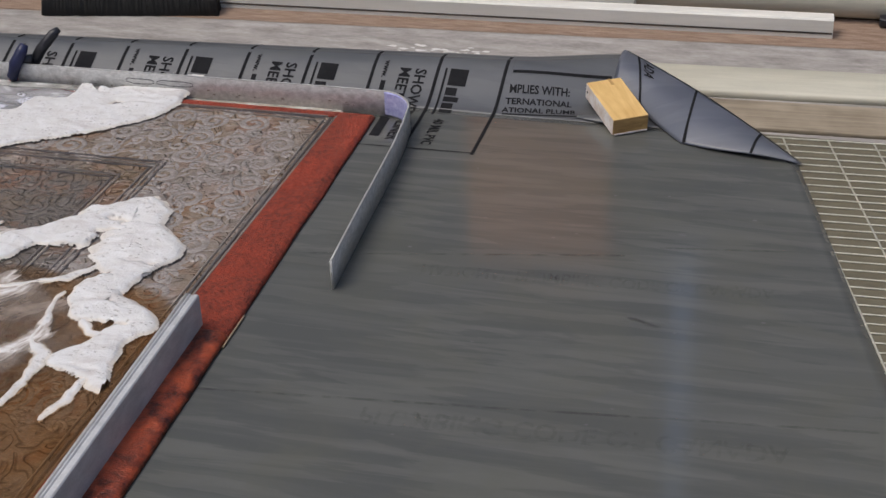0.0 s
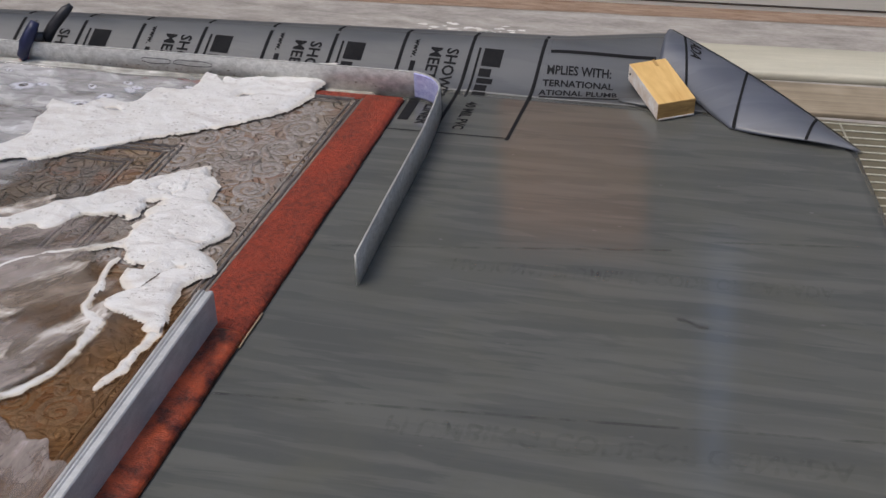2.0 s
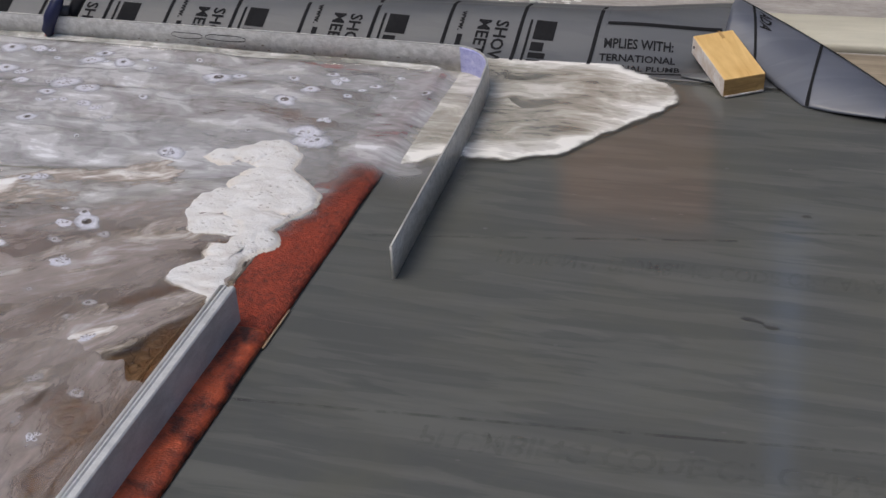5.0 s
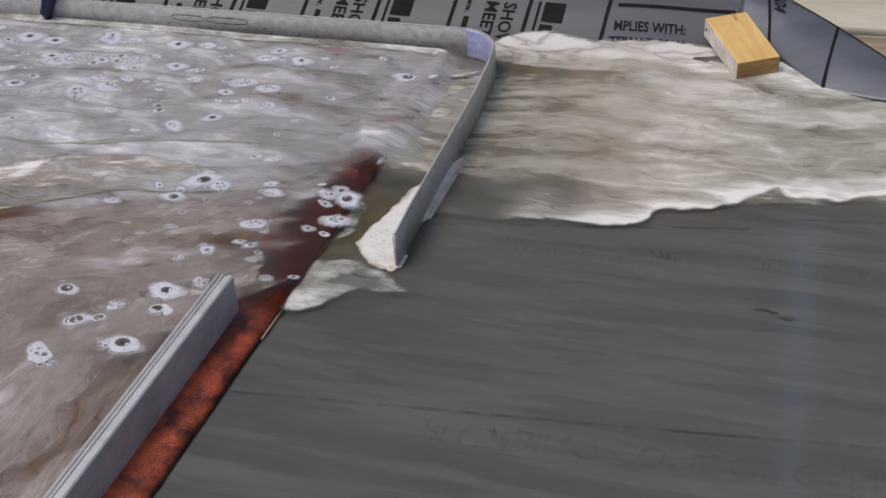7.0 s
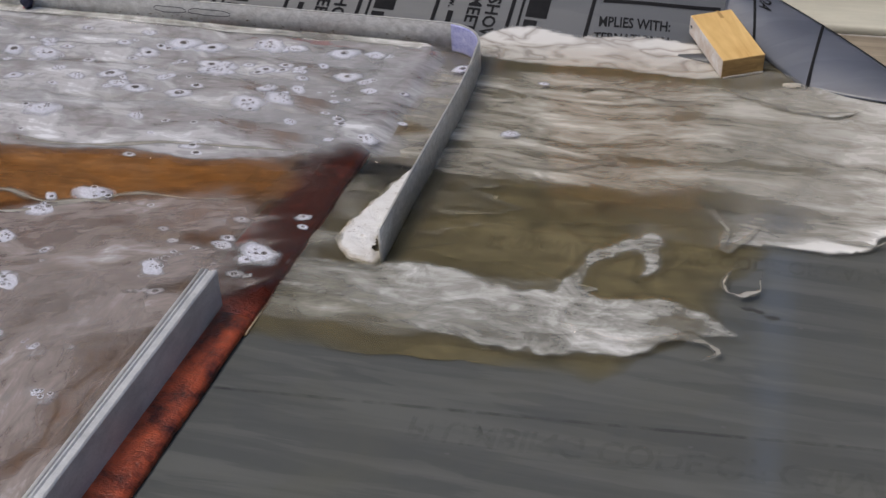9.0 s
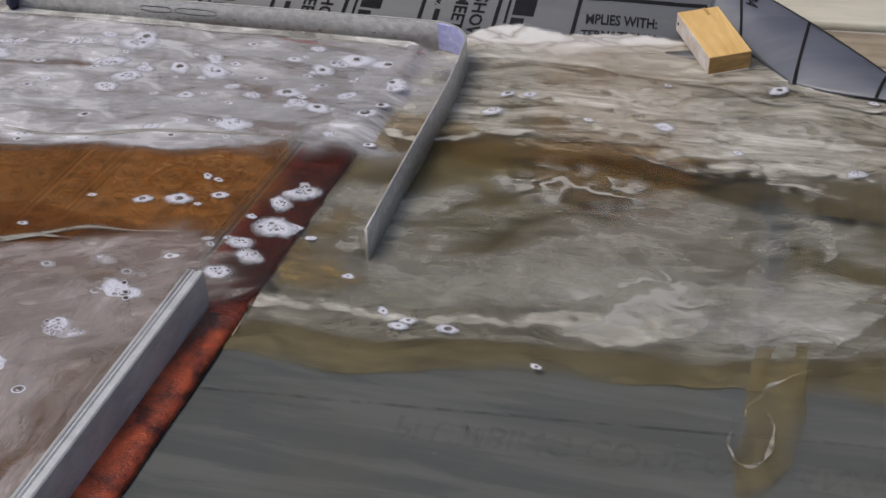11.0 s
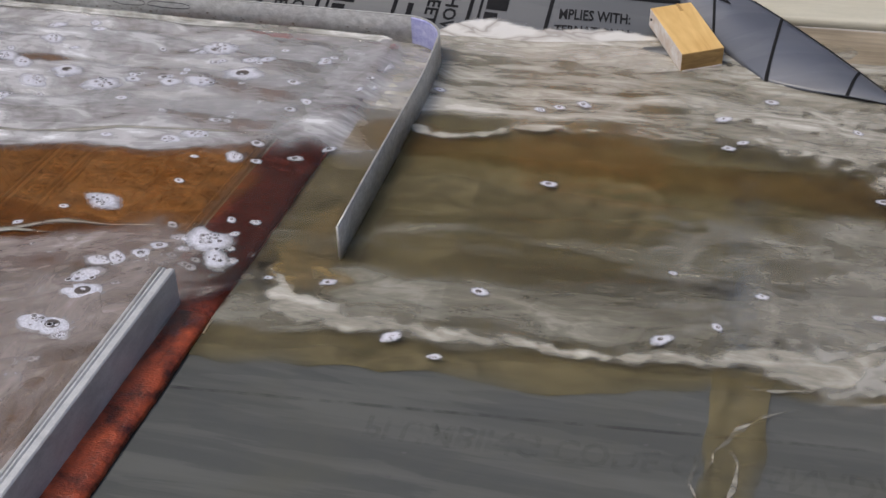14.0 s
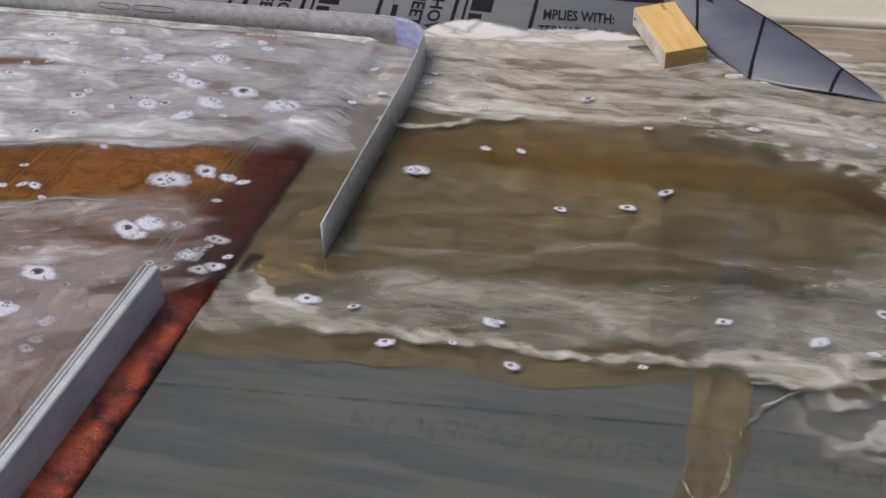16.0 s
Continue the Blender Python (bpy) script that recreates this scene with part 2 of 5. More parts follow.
BLUEP = simple("navy_plastic", (0.010, 0.013, 0.045), (0.02, 0.026, 0.08), 0.35)
REDP = simple("red_rubber_tip", (0.30, 0.02, 0.03), (0.42, 0.05, 0.06), 0.5)
BRISTLE = simple("black_bristles", (0.006, 0.006, 0.006), (0.03, 0.029, 0.027), 0.6, 0.0, 30, (60, 60, 1), 0.8)
WALL = simple("grey_render", (0.15, 0.155, 0.165), (0.21, 0.215, 0.225), 0.9, 0.0, 2)
BOARD = wood_material("orange_plywood", (0.80, 0.27, 0.09), (0.88, 0.42, 0.16))


def foam_material():
    m = Nodes("white_foam")
    co = m.coords()
    cells = m.n("TexVoronoi", {"Vector": m.coords((1, 1.5, 1)), "Scale": 70.0, "Randomness": 1.0})
    pit = m.math("MULTIPLY", m.ramp(cells.outputs["Distance"], ((0.16, 1.0), (0.30, 0.0))), m.ramp(m.noise(co, 24, 2), ((0.46, 0.0), (0.52, 1.0))))
    lump, fine = m.noise(co, 28, 4, 0.6, 0.5), m.noise(co, 280, 2, 0.6)
    col = m.mix(m.ramp(lump, ((0.3, 0.0), (0.7, 1.0))), (0.62, 0.605, 0.575), (0.73, 0.725, 0.71))
    drawn = m.noise(m.coords((9, 30, 1)), 1.0, 5, 0.6, 1.0)
    col = m.mix(m.ramp(drawn, ((0.52, 0.0), (0.68, 0.65))), col, (0.50, 0.46, 0.43))
    thin = m.n("Attribute", attribute_name="edge").outputs["Fac"]
    col = m.mix(m.ramp(thin, ((0.0, 0.55), (0.5, 0.0))), col, (0.66, 0.58, 0.47))
    col = m.mix(m.math("MULTIPLY", pit, 0.55), col, (0.40, 0.36, 0.33))
    h = m.math("ADD", m.math("MULTIPLY", lump, 1.4), m.math("SUBTRACT", m.math("MULTIPLY", fine, 0.25), m.math("MULTIPLY", pit, 0.5)))
    return m.set(Base_Color=col, Roughness=0.5, Normal=m.bump(h, 0.6, 0.006))


FOAM = foam_material()
SUDS = suds_material("cream_suds", (0.50, 0.47, 0.405), (0.80, 0.78, 0.73), (1.5, 13, 1), 0.375, 0.15, 0.34, 2.6)
STREAKS = suds_material("olive_grey_suds", (0.30, 0.285, 0.235), (0.62, 0.60, 0.55), (1.4, 10, 1), 0.38, 0.22, 0.08, 2.4)
FAINT = suds_material("faint_suds", (0.27, 0.25, 0.19), (0.58, 0.56, 0.50), (1.4, 14, 1), 0.50, 0.22, 0.0, 1.6)
FINE = suds_material("fine_pale_streaks", (0.49, 0.462, 0.395), (0.78, 0.765, 0.72), (1.9, 19, 1), 0.395, 0.165, 0.16, 2.6)
RUGSUDS = suds_material("milky_suds", (0.455, 0.445, 0.447), (0.77, 0.77, 0.785), (1.5, 9, 1), 0.36, 0.15, 0.52, 3.0)
BROWNSUDS = suds_material("brown_milky_suds", (0.365, 0.312, 0.288), (0.76, 0.76, 0.78), (1.6, 9, 1), 0.385, 0.20, 0.26, 3.2)
PALE = suds_material("pale_suds", (0.34, 0.32, 0.27), (0.70, 0.68, 0.64), (1.6, 12, 1), 0.42, 0.20, 0.18, 3.0)
POND = swirl_material("swirled_foam", (0.52, 0.49, 0.45), (0.33, 0.30, 0.27), (0.68, 0.66, 0.62), (3.6, 12, 1), 36.0)
CURLS = swirl_material("curling_suds", (0.33, 0.31, 0.26), (0.20, 0.18, 0.14), (0.48, 0.465, 0.42), (4, 9, 1), 34.0, 0.9)
THREADS = suds_material("white_threads", (0.44, 0.38, 0.33), (0.84, 0.83, 0.81), (2.6, 10, 1), 0.43, 0.10, 0.0, 4.0)
BORDERFOAM = suds_material("pale_edge_foam", (0.42, 0.395, 0.33), (0.66, 0.64, 0.59), (3, 13, 1), 0.34, 0.20, 0.10, 3.0)
WHITE = suds_material("white_suds", (0.43, 0.42, 0.38), (0.80, 0.79, 0.77), (2.4, 11, 1), 0.39, 0.16, 0.16, 4.0)
AMBER = wash_material("amber_water", (0.78, 0.50, 0.24), (0.34, 0.145, 0.040), 0.60, 0.4, 6)
DREGS = wash_material("brown_water", (0.80, 0.63, 0.44), (0.23, 0.115, 0.048), 0.34, 0.4, 6)
TAN = suds_material("tan_milky_film", (0.37, 0.30, 0.25), (0.76, 0.74, 0.72), (2.2, 8, 1), 0.40, 0.22, 0.20, 4.0)
DARKWASH = wash_material("dark_border_water", (0.46, 0.27, 0.22), (0.10, 0.036, 0.026), 0.36, 0.5, 14)
HAZE = suds_material("hazy_grey_suds", (0.35, 0.335, 0.285), (0.58, 0.565, 0.52), (1.5, 8, 1), 0.425, 0.24, 0.06, 3.4)
RUST = wash_material("rusty_water", (0.93, 0.83, 0.66), (0.22, 0.14, 0.06), 0.30)
GOLD = suds_material("golden_water", (0.25, 0.18, 0.08), (0.54, 0.47, 0.34), (8, 11, 1), 0.40, 0.26, 0.10, 4.0)
OLIVE = wash_material("olive_water", (0.88, 0.82, 0.64), (0.270, 0.220, 0.112), 0.58)


def film_material():
    m = Nodes("bubble_film")
    m.set(Base_Color=(0.05, 0.035, 0.025, 1), Roughness=0.06)
    clear = m.n("BsdfTransparent", {0: (0.8, 0.75, 0.7, 1)})
    m.put(m.out.inputs[0], m.n("MixShader", {0: 0.55, 1: clear.outputs[0], 2: m.bsdf.outputs[0]}).outputs[0])
    return m.mat


FILM = film_material()


# ---- mesh helpers ----
def finish(bm, mats, smooth=True):
    bmesh.ops.recalc_face_normals(bm, faces=bm.faces[:])
    me = bpy.data.meshes.new("mesh")
    bm.to_mesh(me)
    bm.free()
    for m in mats if isinstance(mats, (list, tuple)) else [mats]:
        me.materials.append(m)
    for p in me.polygons:
        p.use_smooth = smooth
    return me


def part(name, bm, material, parent, label="", smooth=True):
    ob = new(name, finish(bm, material, smooth) if isinstance(bm, bmesh.types.BMesh) else bm)
    ob.parent = parent
    if label:
        tagged(ob, label)
    return ob


def thing(name, at, label, category, group="", kind=""):
    e = new(name)
    e.empty_display_size = 0.05
    e.matrix_basis = at if isinstance(at, Matrix) else Matrix.Translation(at)
    return tagged(e, label, category, group, kind)


def box(bm, lo, hi, bevel=0.0, m=None, mat_index=0):
    r = bmesh.ops.create_cube(bm, size=1.0, matrix=Matrix.Translation([(a + b) / 2 for a, b in zip(lo, hi)]) @ Matrix.Diagonal([b - a for a, b in zip(lo, hi)] + [1]))
    vs = r["verts"]
    if bevel:
        es = list({e for v in vs for e in v.link_edges})
        vs = list({v for f in bmesh.ops.bevel(bm, geom=es, offset=bevel, segments=2, affect="EDGES", profile=0.5)["faces"] for v in f.verts} | {v for v in vs if v.is_valid})
    if m:
        bmesh.ops.transform(bm, matrix=m, verts=vs)
    for f in {f for v in vs for f in v.link_faces}:
        f.material_index = mat_index
    return bm


def sweep(bm, pts, section, closed_section=True):
    """Sweep a section of (offset, height) along a ground path of (x, y)."""
    rings = []
    for i, p in enumerate(pts):
        a, b = Vector(pts[max(i - 1, 0)]), Vector(pts[min(i + 1, len(pts) - 1)])
        t = (b - a).normalized()
        n = Vector((-t.y, t.x))
        rings.append([bm.verts.new((p[0] + n.x * o, p[1] + n.y * o, z)) for o, z in section])
    k = len(section)
    for r0, r1 in zip(rings, rings[1:]):
        for j in range(k if closed_section else k - 1):
            bm.faces.new((r0[j], r0[(j + 1) % k], r1[(j + 1) % k], r1[j]))
    if closed_section:
        bm.faces.new(rings[0])
        bm.faces.new(rings[-1])
    return bm


def tube(bm, pts, radii, seg=10):
    rings = []
    for i, p in enumerate(pts):
        d = (Vector(pts[min(i + 1, len(pts) - 1)]) - Vector(pts[max(i - 1, 0)])).normalized()
        q = d.to_track_quat("Z", "Y").to_matrix()
        r = radii[i] if isinstance(radii, (list, tuple)) else radii
        rings.append([bm.verts.new(Vector(p) + q @ Vector((math.cos(a) * r, math.sin(a) * r, 0))) for a in (math.tau * k / seg for k in range(seg))])
    for r0, r1 in zip(rings, rings[1:]):
        for j in range(seg):
            bm.faces.new((r0[j], r0[(j + 1) % seg], r1[(j + 1) % seg], r1[j]))
    bm.faces.new(rings[0])
    bm.faces.new(rings[-1])
    return bm


def smooth01(a, b, x):
    u = min(max((x - a) / (b - a), 0.0), 1.0)
    return u * u * (3 - 2 * u)


def grid_mesh(nu, nv, f, mats, edge=None, tail=None):
    """A sheet of nu x nv quads, f(u, v) -> place; edge(u, v) -> value kept as the attribute "edge"."""
    verts, vals = [], []
    for i in range(nu + 1):
        for j in range(nv + 1):
            verts.append(f(i / nu, j / nv))
            if edge:
                vals.append(edge(i / nu, j / nv))
    k = nv + 1
    faces = [(i * k + j, (i + 1) * k + j, (i + 1) * k + j + 1, i * k + j + 1) for i in range(nu) for j in range(nv)]
    up = 0.0
    for q in faces[:: max(1, len(faces) // 60)]:
        a, b_, c = (Vector(verts[k]) for k in q[:3])
        up += (b_ - a).cross(c - a).z
    if up < 0:
        faces = [q[::-1] for q in faces]
    me = bpy.data.meshes.new("sheet")
    me.from_pydata(verts, [], faces)
    me.polygons.foreach_set("use_smooth", [True] * len(faces))
    if edge:
        me.attributes.new("edge", "FLOAT", "POINT").data.foreach_set("value", vals)
    if tail:
        vals = [tail(i / nu, j / nv) for i in range(nu + 1) for j in range(nv + 1)]
        me.attributes.new("tail", "FLOAT", "POINT").data.foreach_set("value", vals)
    me.materials.append(mats)
    return me


# ---- the yard: ground, walls ----
RUG_TOP = 0.014

bm = bmesh.new()
box(bm, (-60, -60, -0.30), (60, 60, -0.006))
ground = tagged(new("ground", finish(bm, CONCRETE, False)), "worn grey concrete ground with pale scuffs", "ground", kind="structure")


def wall(name, boxes, label, m=WALL):
    b = bmesh.new()
    for lo, hi in boxes:
        box(b, lo, hi)
    return tagged(new(name, finish(b, m, False)), label, "wall", kind="structure")


# unseen wall, tall enough to keep bright sky out of the liner's reflections
wall("wall_north", [((-4.2, 3.6, -0.1), (0.50, 3.8, 4.4)), ((0.62, 3.6, -0.1), (4.2, 3.8, 4.4)), ((0.50, 3.6, -0.1), (0.62, 3.8, 1.75)), ((0.50, 3.6, 4.2), (0.62, 3.8, 4.4))],
     "unseen plain grey rendered wall blocking low sky, with a narrow slit")
wall("wall_west", [((-4.2, -4.2, -0.1), (-4.0, 3.6, 2.6))], "plain grey rendered side wall")
wall("wall_east", [((4.0, -4.2, -0.1), (4.2, 3.6, 2.6))], "plain grey rendered side wall")
wall("wall_south", [((-4.0, -4.2, -0.1), (4.0, -4.0, 2.6))], "plain grey rendered wall behind the work area")
b = bmesh.new()
box(b, (-0.32, 3.56, 1.10), (0.26, 3.597, 1.80), 0.006)
board = thing("plywood_board", (0, 0, 0), "orange-brown plywood board fixed to the grey wall", "board")
part("panel", b, BOARD, board)

# ---- rust-brown strip, beams and pipe behind the liner ----
def strip_y(x):
    return 1.648 + 0.05 * (x + 0.45)


bm = bmesh.new()
for i in range(60):
    x0, x1 = -3.0 + i * 0.1, -2.9 + i * 0.1
    vs = [bm.verts.new(p) for p in ((x0, strip_y(x0) + 0.006 * noise.noise((x0 * 9, 0, 0)), -0.0050), (x1, strip_y(x1) + 0.006 * noise.noise((x1 * 9, 0, 0)), -0.0050),
                                    (x1, strip_y(x1) + 0.42, -0.0050), (x0, strip_y(x0) + 0.42, -0.0050))]
    bm.faces.new(vs)
bmesh.ops.remove_doubles(bm, verts=bm.verts[:], dist=0.0005)
tagged(new("earth_strip", finish(bm, EARTH)), "rusty brown strip of dirt-stained floor", "floor", kind="structure")

ang = math.degrees(math.atan2(0.056, 1.528))
beam = thing("metal_beam", pose(-0.481, 1.724, 0, 0, 0, ang), "dull aluminium hollow beam lying on the floor", "beam")
b = bmesh.new()
sec = [(0, 0.0), (0, 0.045), (0.004, 0.049), (0.016, 0.049), (0.018, 0.046), (0.046, 0.046), (0.050, 0.043), (0.050, 0.0)]
sweep(b, [(-2.0, 0), (-1.0, 0), (0.0, 0), (1.0, 0), (1.535, 0)], [(o, z - 0.0049) for o, z in sec])
part("profile", b, OLD_ALU, beam, smooth=False)
# thin dark line low along the beam's front
b = bmesh.new()
box(b, (-2.0, -0.0016, 0.006), (1.533, 0.0006, 0.010), 0)
part("dark_line", b, simple("dark_brown_line", (0.05, 0.04, 0.03), (0.12, 0.1, 0.08), 0.8), beam)

beam2 = thing("metal_plank", pose(-0.481, 1.80, 0, 0, 0, ang), "pale metal plank lying behind the beam", "plank")
b = bmesh.new()
box(b, (-2.0, 0, -0.0049), (1.05, 0.10, 0.050), 0.003)
part("board", b, OLD_ALU, beam2)

pipe = thing("cream_pipe", pose(0.2, 1.905, 0.042, 0, 0, 1.5), "cream plastic pipe lying behind the metal beam", "pipe")
b = bmesh.new()
tube(b, [(-0.2, 0, 0), (0.5, 0, 0), (1.4, 0, 0), (2.6, 0, 0)], 0.047, 20)
part("pipe_body", b, CREAM, pipe)
b = bmesh.new()
tube(b, [(2.6, 0, 0), (2.66, 0, 0)], 0.053, 20)
part("collar", b, CREAM, pipe)

rod = thing("dark_crate", (1.16, 1.86, 0), "black plastic crate edge beside the cream pipe", "crate")
b = bmesh.new()
box(b, (0, 0, 0), (0.5, 0.10, 0.02), 0.003)
part("crate_rim", b, BLACKP, rod)

# broom: long body with a dense black bristle block
broom = thing("broom_head", pose(-0.94, 1.592, 0, 0, 0, 9.5), "broom head with dense black bristles standing on the concrete", "broom")
b = bmesh.new()
box(b, (0.0, 0.012, 0.040), (0.462, 0.075, 0.066), 0.006)
part("block", b, PLANK, broom, "weathered wooden broom block")
rng = random.Random(5)
for r in range(5):
    b = bmesh.new()
    for i in range(150):
        x = 0.006 + 0.450 * i / 149 + rng.uniform(-0.002, 0.002)
        lean = 0.012 * (x - 0.2) + rng.uniform(-0.003, 0.003)
        y = 0.014 + 0.013 * r
        w = 0.0042
        top = [b.verts.new((x + dx, y + dy, 0.043)) for dx, dy in ((-w, -w), (w, -w), (w, w), (-w, w))]
        low = [b.verts.new((x + dx * 1.25 + lean, y + dy * 1.5 - 0.012 + 0.006 * r * 0.5, -0.005 + rng.uniform(0, 0.003))) for dx, dy in ((-w, -w), (w, -w), (w, w), (-w, w))]
        for k in range(4):
            b.faces.new((top[k], top[(k + 1) % 4], low[(k + 1) % 4], low[k]))
        b.faces.new(low)
    part("bristle_strip", b, BRISTLE, broom)

# pale scuffs on the concrete
b = bmesh.new()
rng = random.Random(11)
for i in range(46):
    x, y = rng.gauss(0.16, 0.09), rng.gauss(1.54, 0.018)
    r, n = rng.uniform(0.002, 0.008), 7
    vs = [b.verts.new((x + r * rng.uniform(0.7, 2.6) * math.cos(math.tau * k / n), y + r * rng.uniform(0.4, 1.0) * math.sin(math.tau * k / n), -0.0052)) for k in range(n)]
    b.faces.new(vs)
tagged(new("paint_scuffs", finish(b, CHIP)), "small white paint scuffs on grey concrete", "scuffs", kind="stuff")

# cream flat bar, weathered plank
cream = thing("cream_board", pose(0.55, 1.392, 0, 0, 0, 3.0), "cream painted flat board on the floor beside the liner", "board")
b = bmesh.new()
sweep(b, [(0, 0), (1.0, 0), (2.4, 0)], [(0, -0.006), (0, 0.008), (0.004, 0.011), (0.030, 0.012), (0.034, 0.015), (0.120, 0.017), (0.124, 0.013), (0.124, -0.006)])
part("board", b, CREAM, cream)
plank = thing("weathered_plank", pose(0.80, 1.246, 0, 0, 0, 2.0), "weathered grey-brown plank beside the wire mesh", "plank")
b = bmesh.new()
box(b, (0, 0, -0.006), (2.0, 0.134, 0.004), 0.002)
part("plank_body", b, PLANK, plank)

# ---- wire mesh over a silty floor ----
bm = bmesh.new()
box(bm, (0.80, -0.6, -0.02), (2.6, 1.240, -0.0052))
tagged(new("floor", finish(bm, SILTY, False)), "silty olive-brown wet floor under the mesh", "floor", kind="structure")
mesh_thing = thing("wire_mesh", (0, 0, 0), "galvanised welded wire mesh panel lying on the silty floor", "mesh")
b = bmesh.new()
tube(b, [(0, 0, 0), (0.7, 0.028, 0), (1.4, 0.056, 0)], 0.0016, 6)
wire_me = finish(b, WIRE)
b = bmesh.new()
tube(b, [(0, 0, 0), (0.22, -0.83, 0), (0.44, -1.66, 0)], 0.0021, 6)
cross_me = finish(b, WIRE)
y = 1.228
k = 0
while y > 0.1:
    w = part("wire", wire_me, None, mesh_thing)
    w.location = (0.90 + 0.26 * (1.228 - y) * 0.6, y - 0.006, -0.0035)
    y -= 0.0285
    k += 1
for i in range(7):
    w = part("cross_wire", cross_me, None, mesh_thing)
    w.location = (0.972 + 0.0925 * i, 1.226 + 0.0037 * i, -0.0034)

# ---- grey liner ----
def crest_y(x):
    return 1.385 + 0.062 * x + (0.10 * smooth01(0.35, 0.62, x) if x > 0.35 else 0) * 0.4


def edge_x(y):
    """Free edge of the liner: slanted, with the corner folded over at the back."""
    return min(1.009 + (1.107 - y) * 0.25, 0.600 + (1.478 - y) * 1.10)


def liner_z(x, y):
    c = crest_y(x)
    fade = 1 - smooth01(0.60, 0.80, x)
    wave = 0.0006 * noise.noise((x * 2.3, y * 3.1, 0.3))
    if y <= c:
        u = smooth01(c - 0.195, c - 0.01, y)
        z = 0.062 * u - 0.008 * smooth01(c - 0.03, c, y)
    else:
        u = (y - c) / 0.075
        z = 0.054 - 0.056 * u * u
    return z * fade + wave * (1 - smooth01(1.1, 1.2, y)) - 0.0008


def on_liner(x, y, lift):
    e = 0.004
    n = Vector((-(liner_z(x + e, y) - liner_z(x - e, y)) / (2 * e), -(liner_z(x, y + e) - liner_z(x, y - e)) / (2 * e), 1)).normalized()
    return Vector((x, y, liner_z(x, y))) + n * lift


def liner_part(name, ys, nx, material):
    def point(u, v):
        y = ys[min(int(u * (len(ys) - 1) + 0.5), len(ys) - 1)]
        x = -2.2 + v * (min(edge_x(y), 1.45) + 2.2)
        y = min(y, crest_y(x) + 0.074)
        return (x, y, liner_z(x, y))

    part(name, grid_mesh(len(ys) - 1, nx, point, material), None, liner).modifiers.new("thick", "SOLIDIFY").thickness = 0.001


liner = thing("shower_liner", (0, 0, 0), "grey printed PVC sheet liner, wet, its corner folded over", "liner")
liner_part("sheet", [-1.0 + 0.05 * i for i in range(41)] + [1.05, 1.10, 1.14, 1.17, 1.20, 1.22], 150, PVC)
liner_part("raised_edge", [1.22 + 0.0078 * i for i in range(35)], 150, DRY_PVC)

# folded corner: a sheet rising to a soft ridge, open at its front
A, B = Vector((0.598, 1.472, 0.062)), Vector((1.012, 1.103, 0.002))
D, E_, F = Vector((0.592, 1.363, 0.040)), Vector((0.765, 1.153, 0.0022)), Vector((0.97, 1.112, 0.010))


def flap_point(u, v):
    ridge = A.lerp(B, u) + Vector((0, 0, 0.012 * math.sin(math.pi * u)))
    if u < 0.5:
        low = D.lerp(E_, u / 0.5) + Vector((0, 0, -0.012 * math.sin(math.pi * u / 0.5)))
    else:
        w = (u - 0.5) / 0.5
        low = E_.lerp(B, w) + Vector((0, -0.012 * math.sin(math.pi * w), 0.016 * math.sin(math.pi * w) * w))
    p = low.lerp(ridge, v)
    p.z += 0.016 * math.sin(math.pi * v) * (1 - u) ** 0.5 + 0.003 * v
    return tuple(p)


flap_me = grid_mesh(40, 16, flap_point, FLAP_PVC)
part("folded_corner", flap_me, None, liner, "grey liner corner folded back on itself").modifiers.new("thick", "SOLIDIFY").thickness = 0.0012
b = bmesh.new()
under = []
for i in range(25):
    u = i / 24
    r = A.lerp(B, u) + Vector((0.006, 0.006, 0.012 * math.sin(math.pi * u) - 0.001))
    under.append((b.verts.new(r), b.verts.new((r.x + 0.012 * (1 - u), r.y + 0.012 * (1 - u), r.z * 0.45)), b.verts.new((r.x - 0.01, r.y - 0.01, -0.002))))
for p, q in zip(under, under[1:]):
    for k in range(2):
        b.faces.new((p[k], q[k], q[k + 1], p[k + 1]))
part("fold_back", b, DRY_PVC, liner)

# small curl of liner tucked below the block
b = bmesh.new()
g = []
for i in range(9):
    a = math.pi * (0.05 + 0.95 * i / 8)
    g.append([b.verts.new((0.530 + 0.13 * k / 6, 1.226 - 0.008 * k / 6 - 0.040 * math.cos(a) * (0.15 + 0.75 * k / 6) + 0.012, 0.001 + 0.018 * math.sin(a) * (0.1 + 0.9 * k / 6))) for k in range(7)])
for r0, r1 in zip(g, g[1:]):
    for k in range(6):
        b.faces.new((r0[k], r0[k + 1], r1[k + 1], r1[k]))
part("curl", b, DRY_PVC, liner).modifiers.new("thick", "SOLIDIFY").thickness = 0.0012


def ribbon(name, p0, p1, width, material=PRINT, lift=0.0009, n=14):
    """A printed line on the liner from p0 to p1."""
    a, c = Vector(p0), Vector(p1)
    side = Vector((-(c - a).y, (c - a).x)).normalized() * width / 2
    me = grid_mesh(n, 1, lambda u, v: tuple(on_liner(*(a.lerp(c, u) + side * (2 * v - 1)), lift)), material)
    return part(name, me, None, liner)


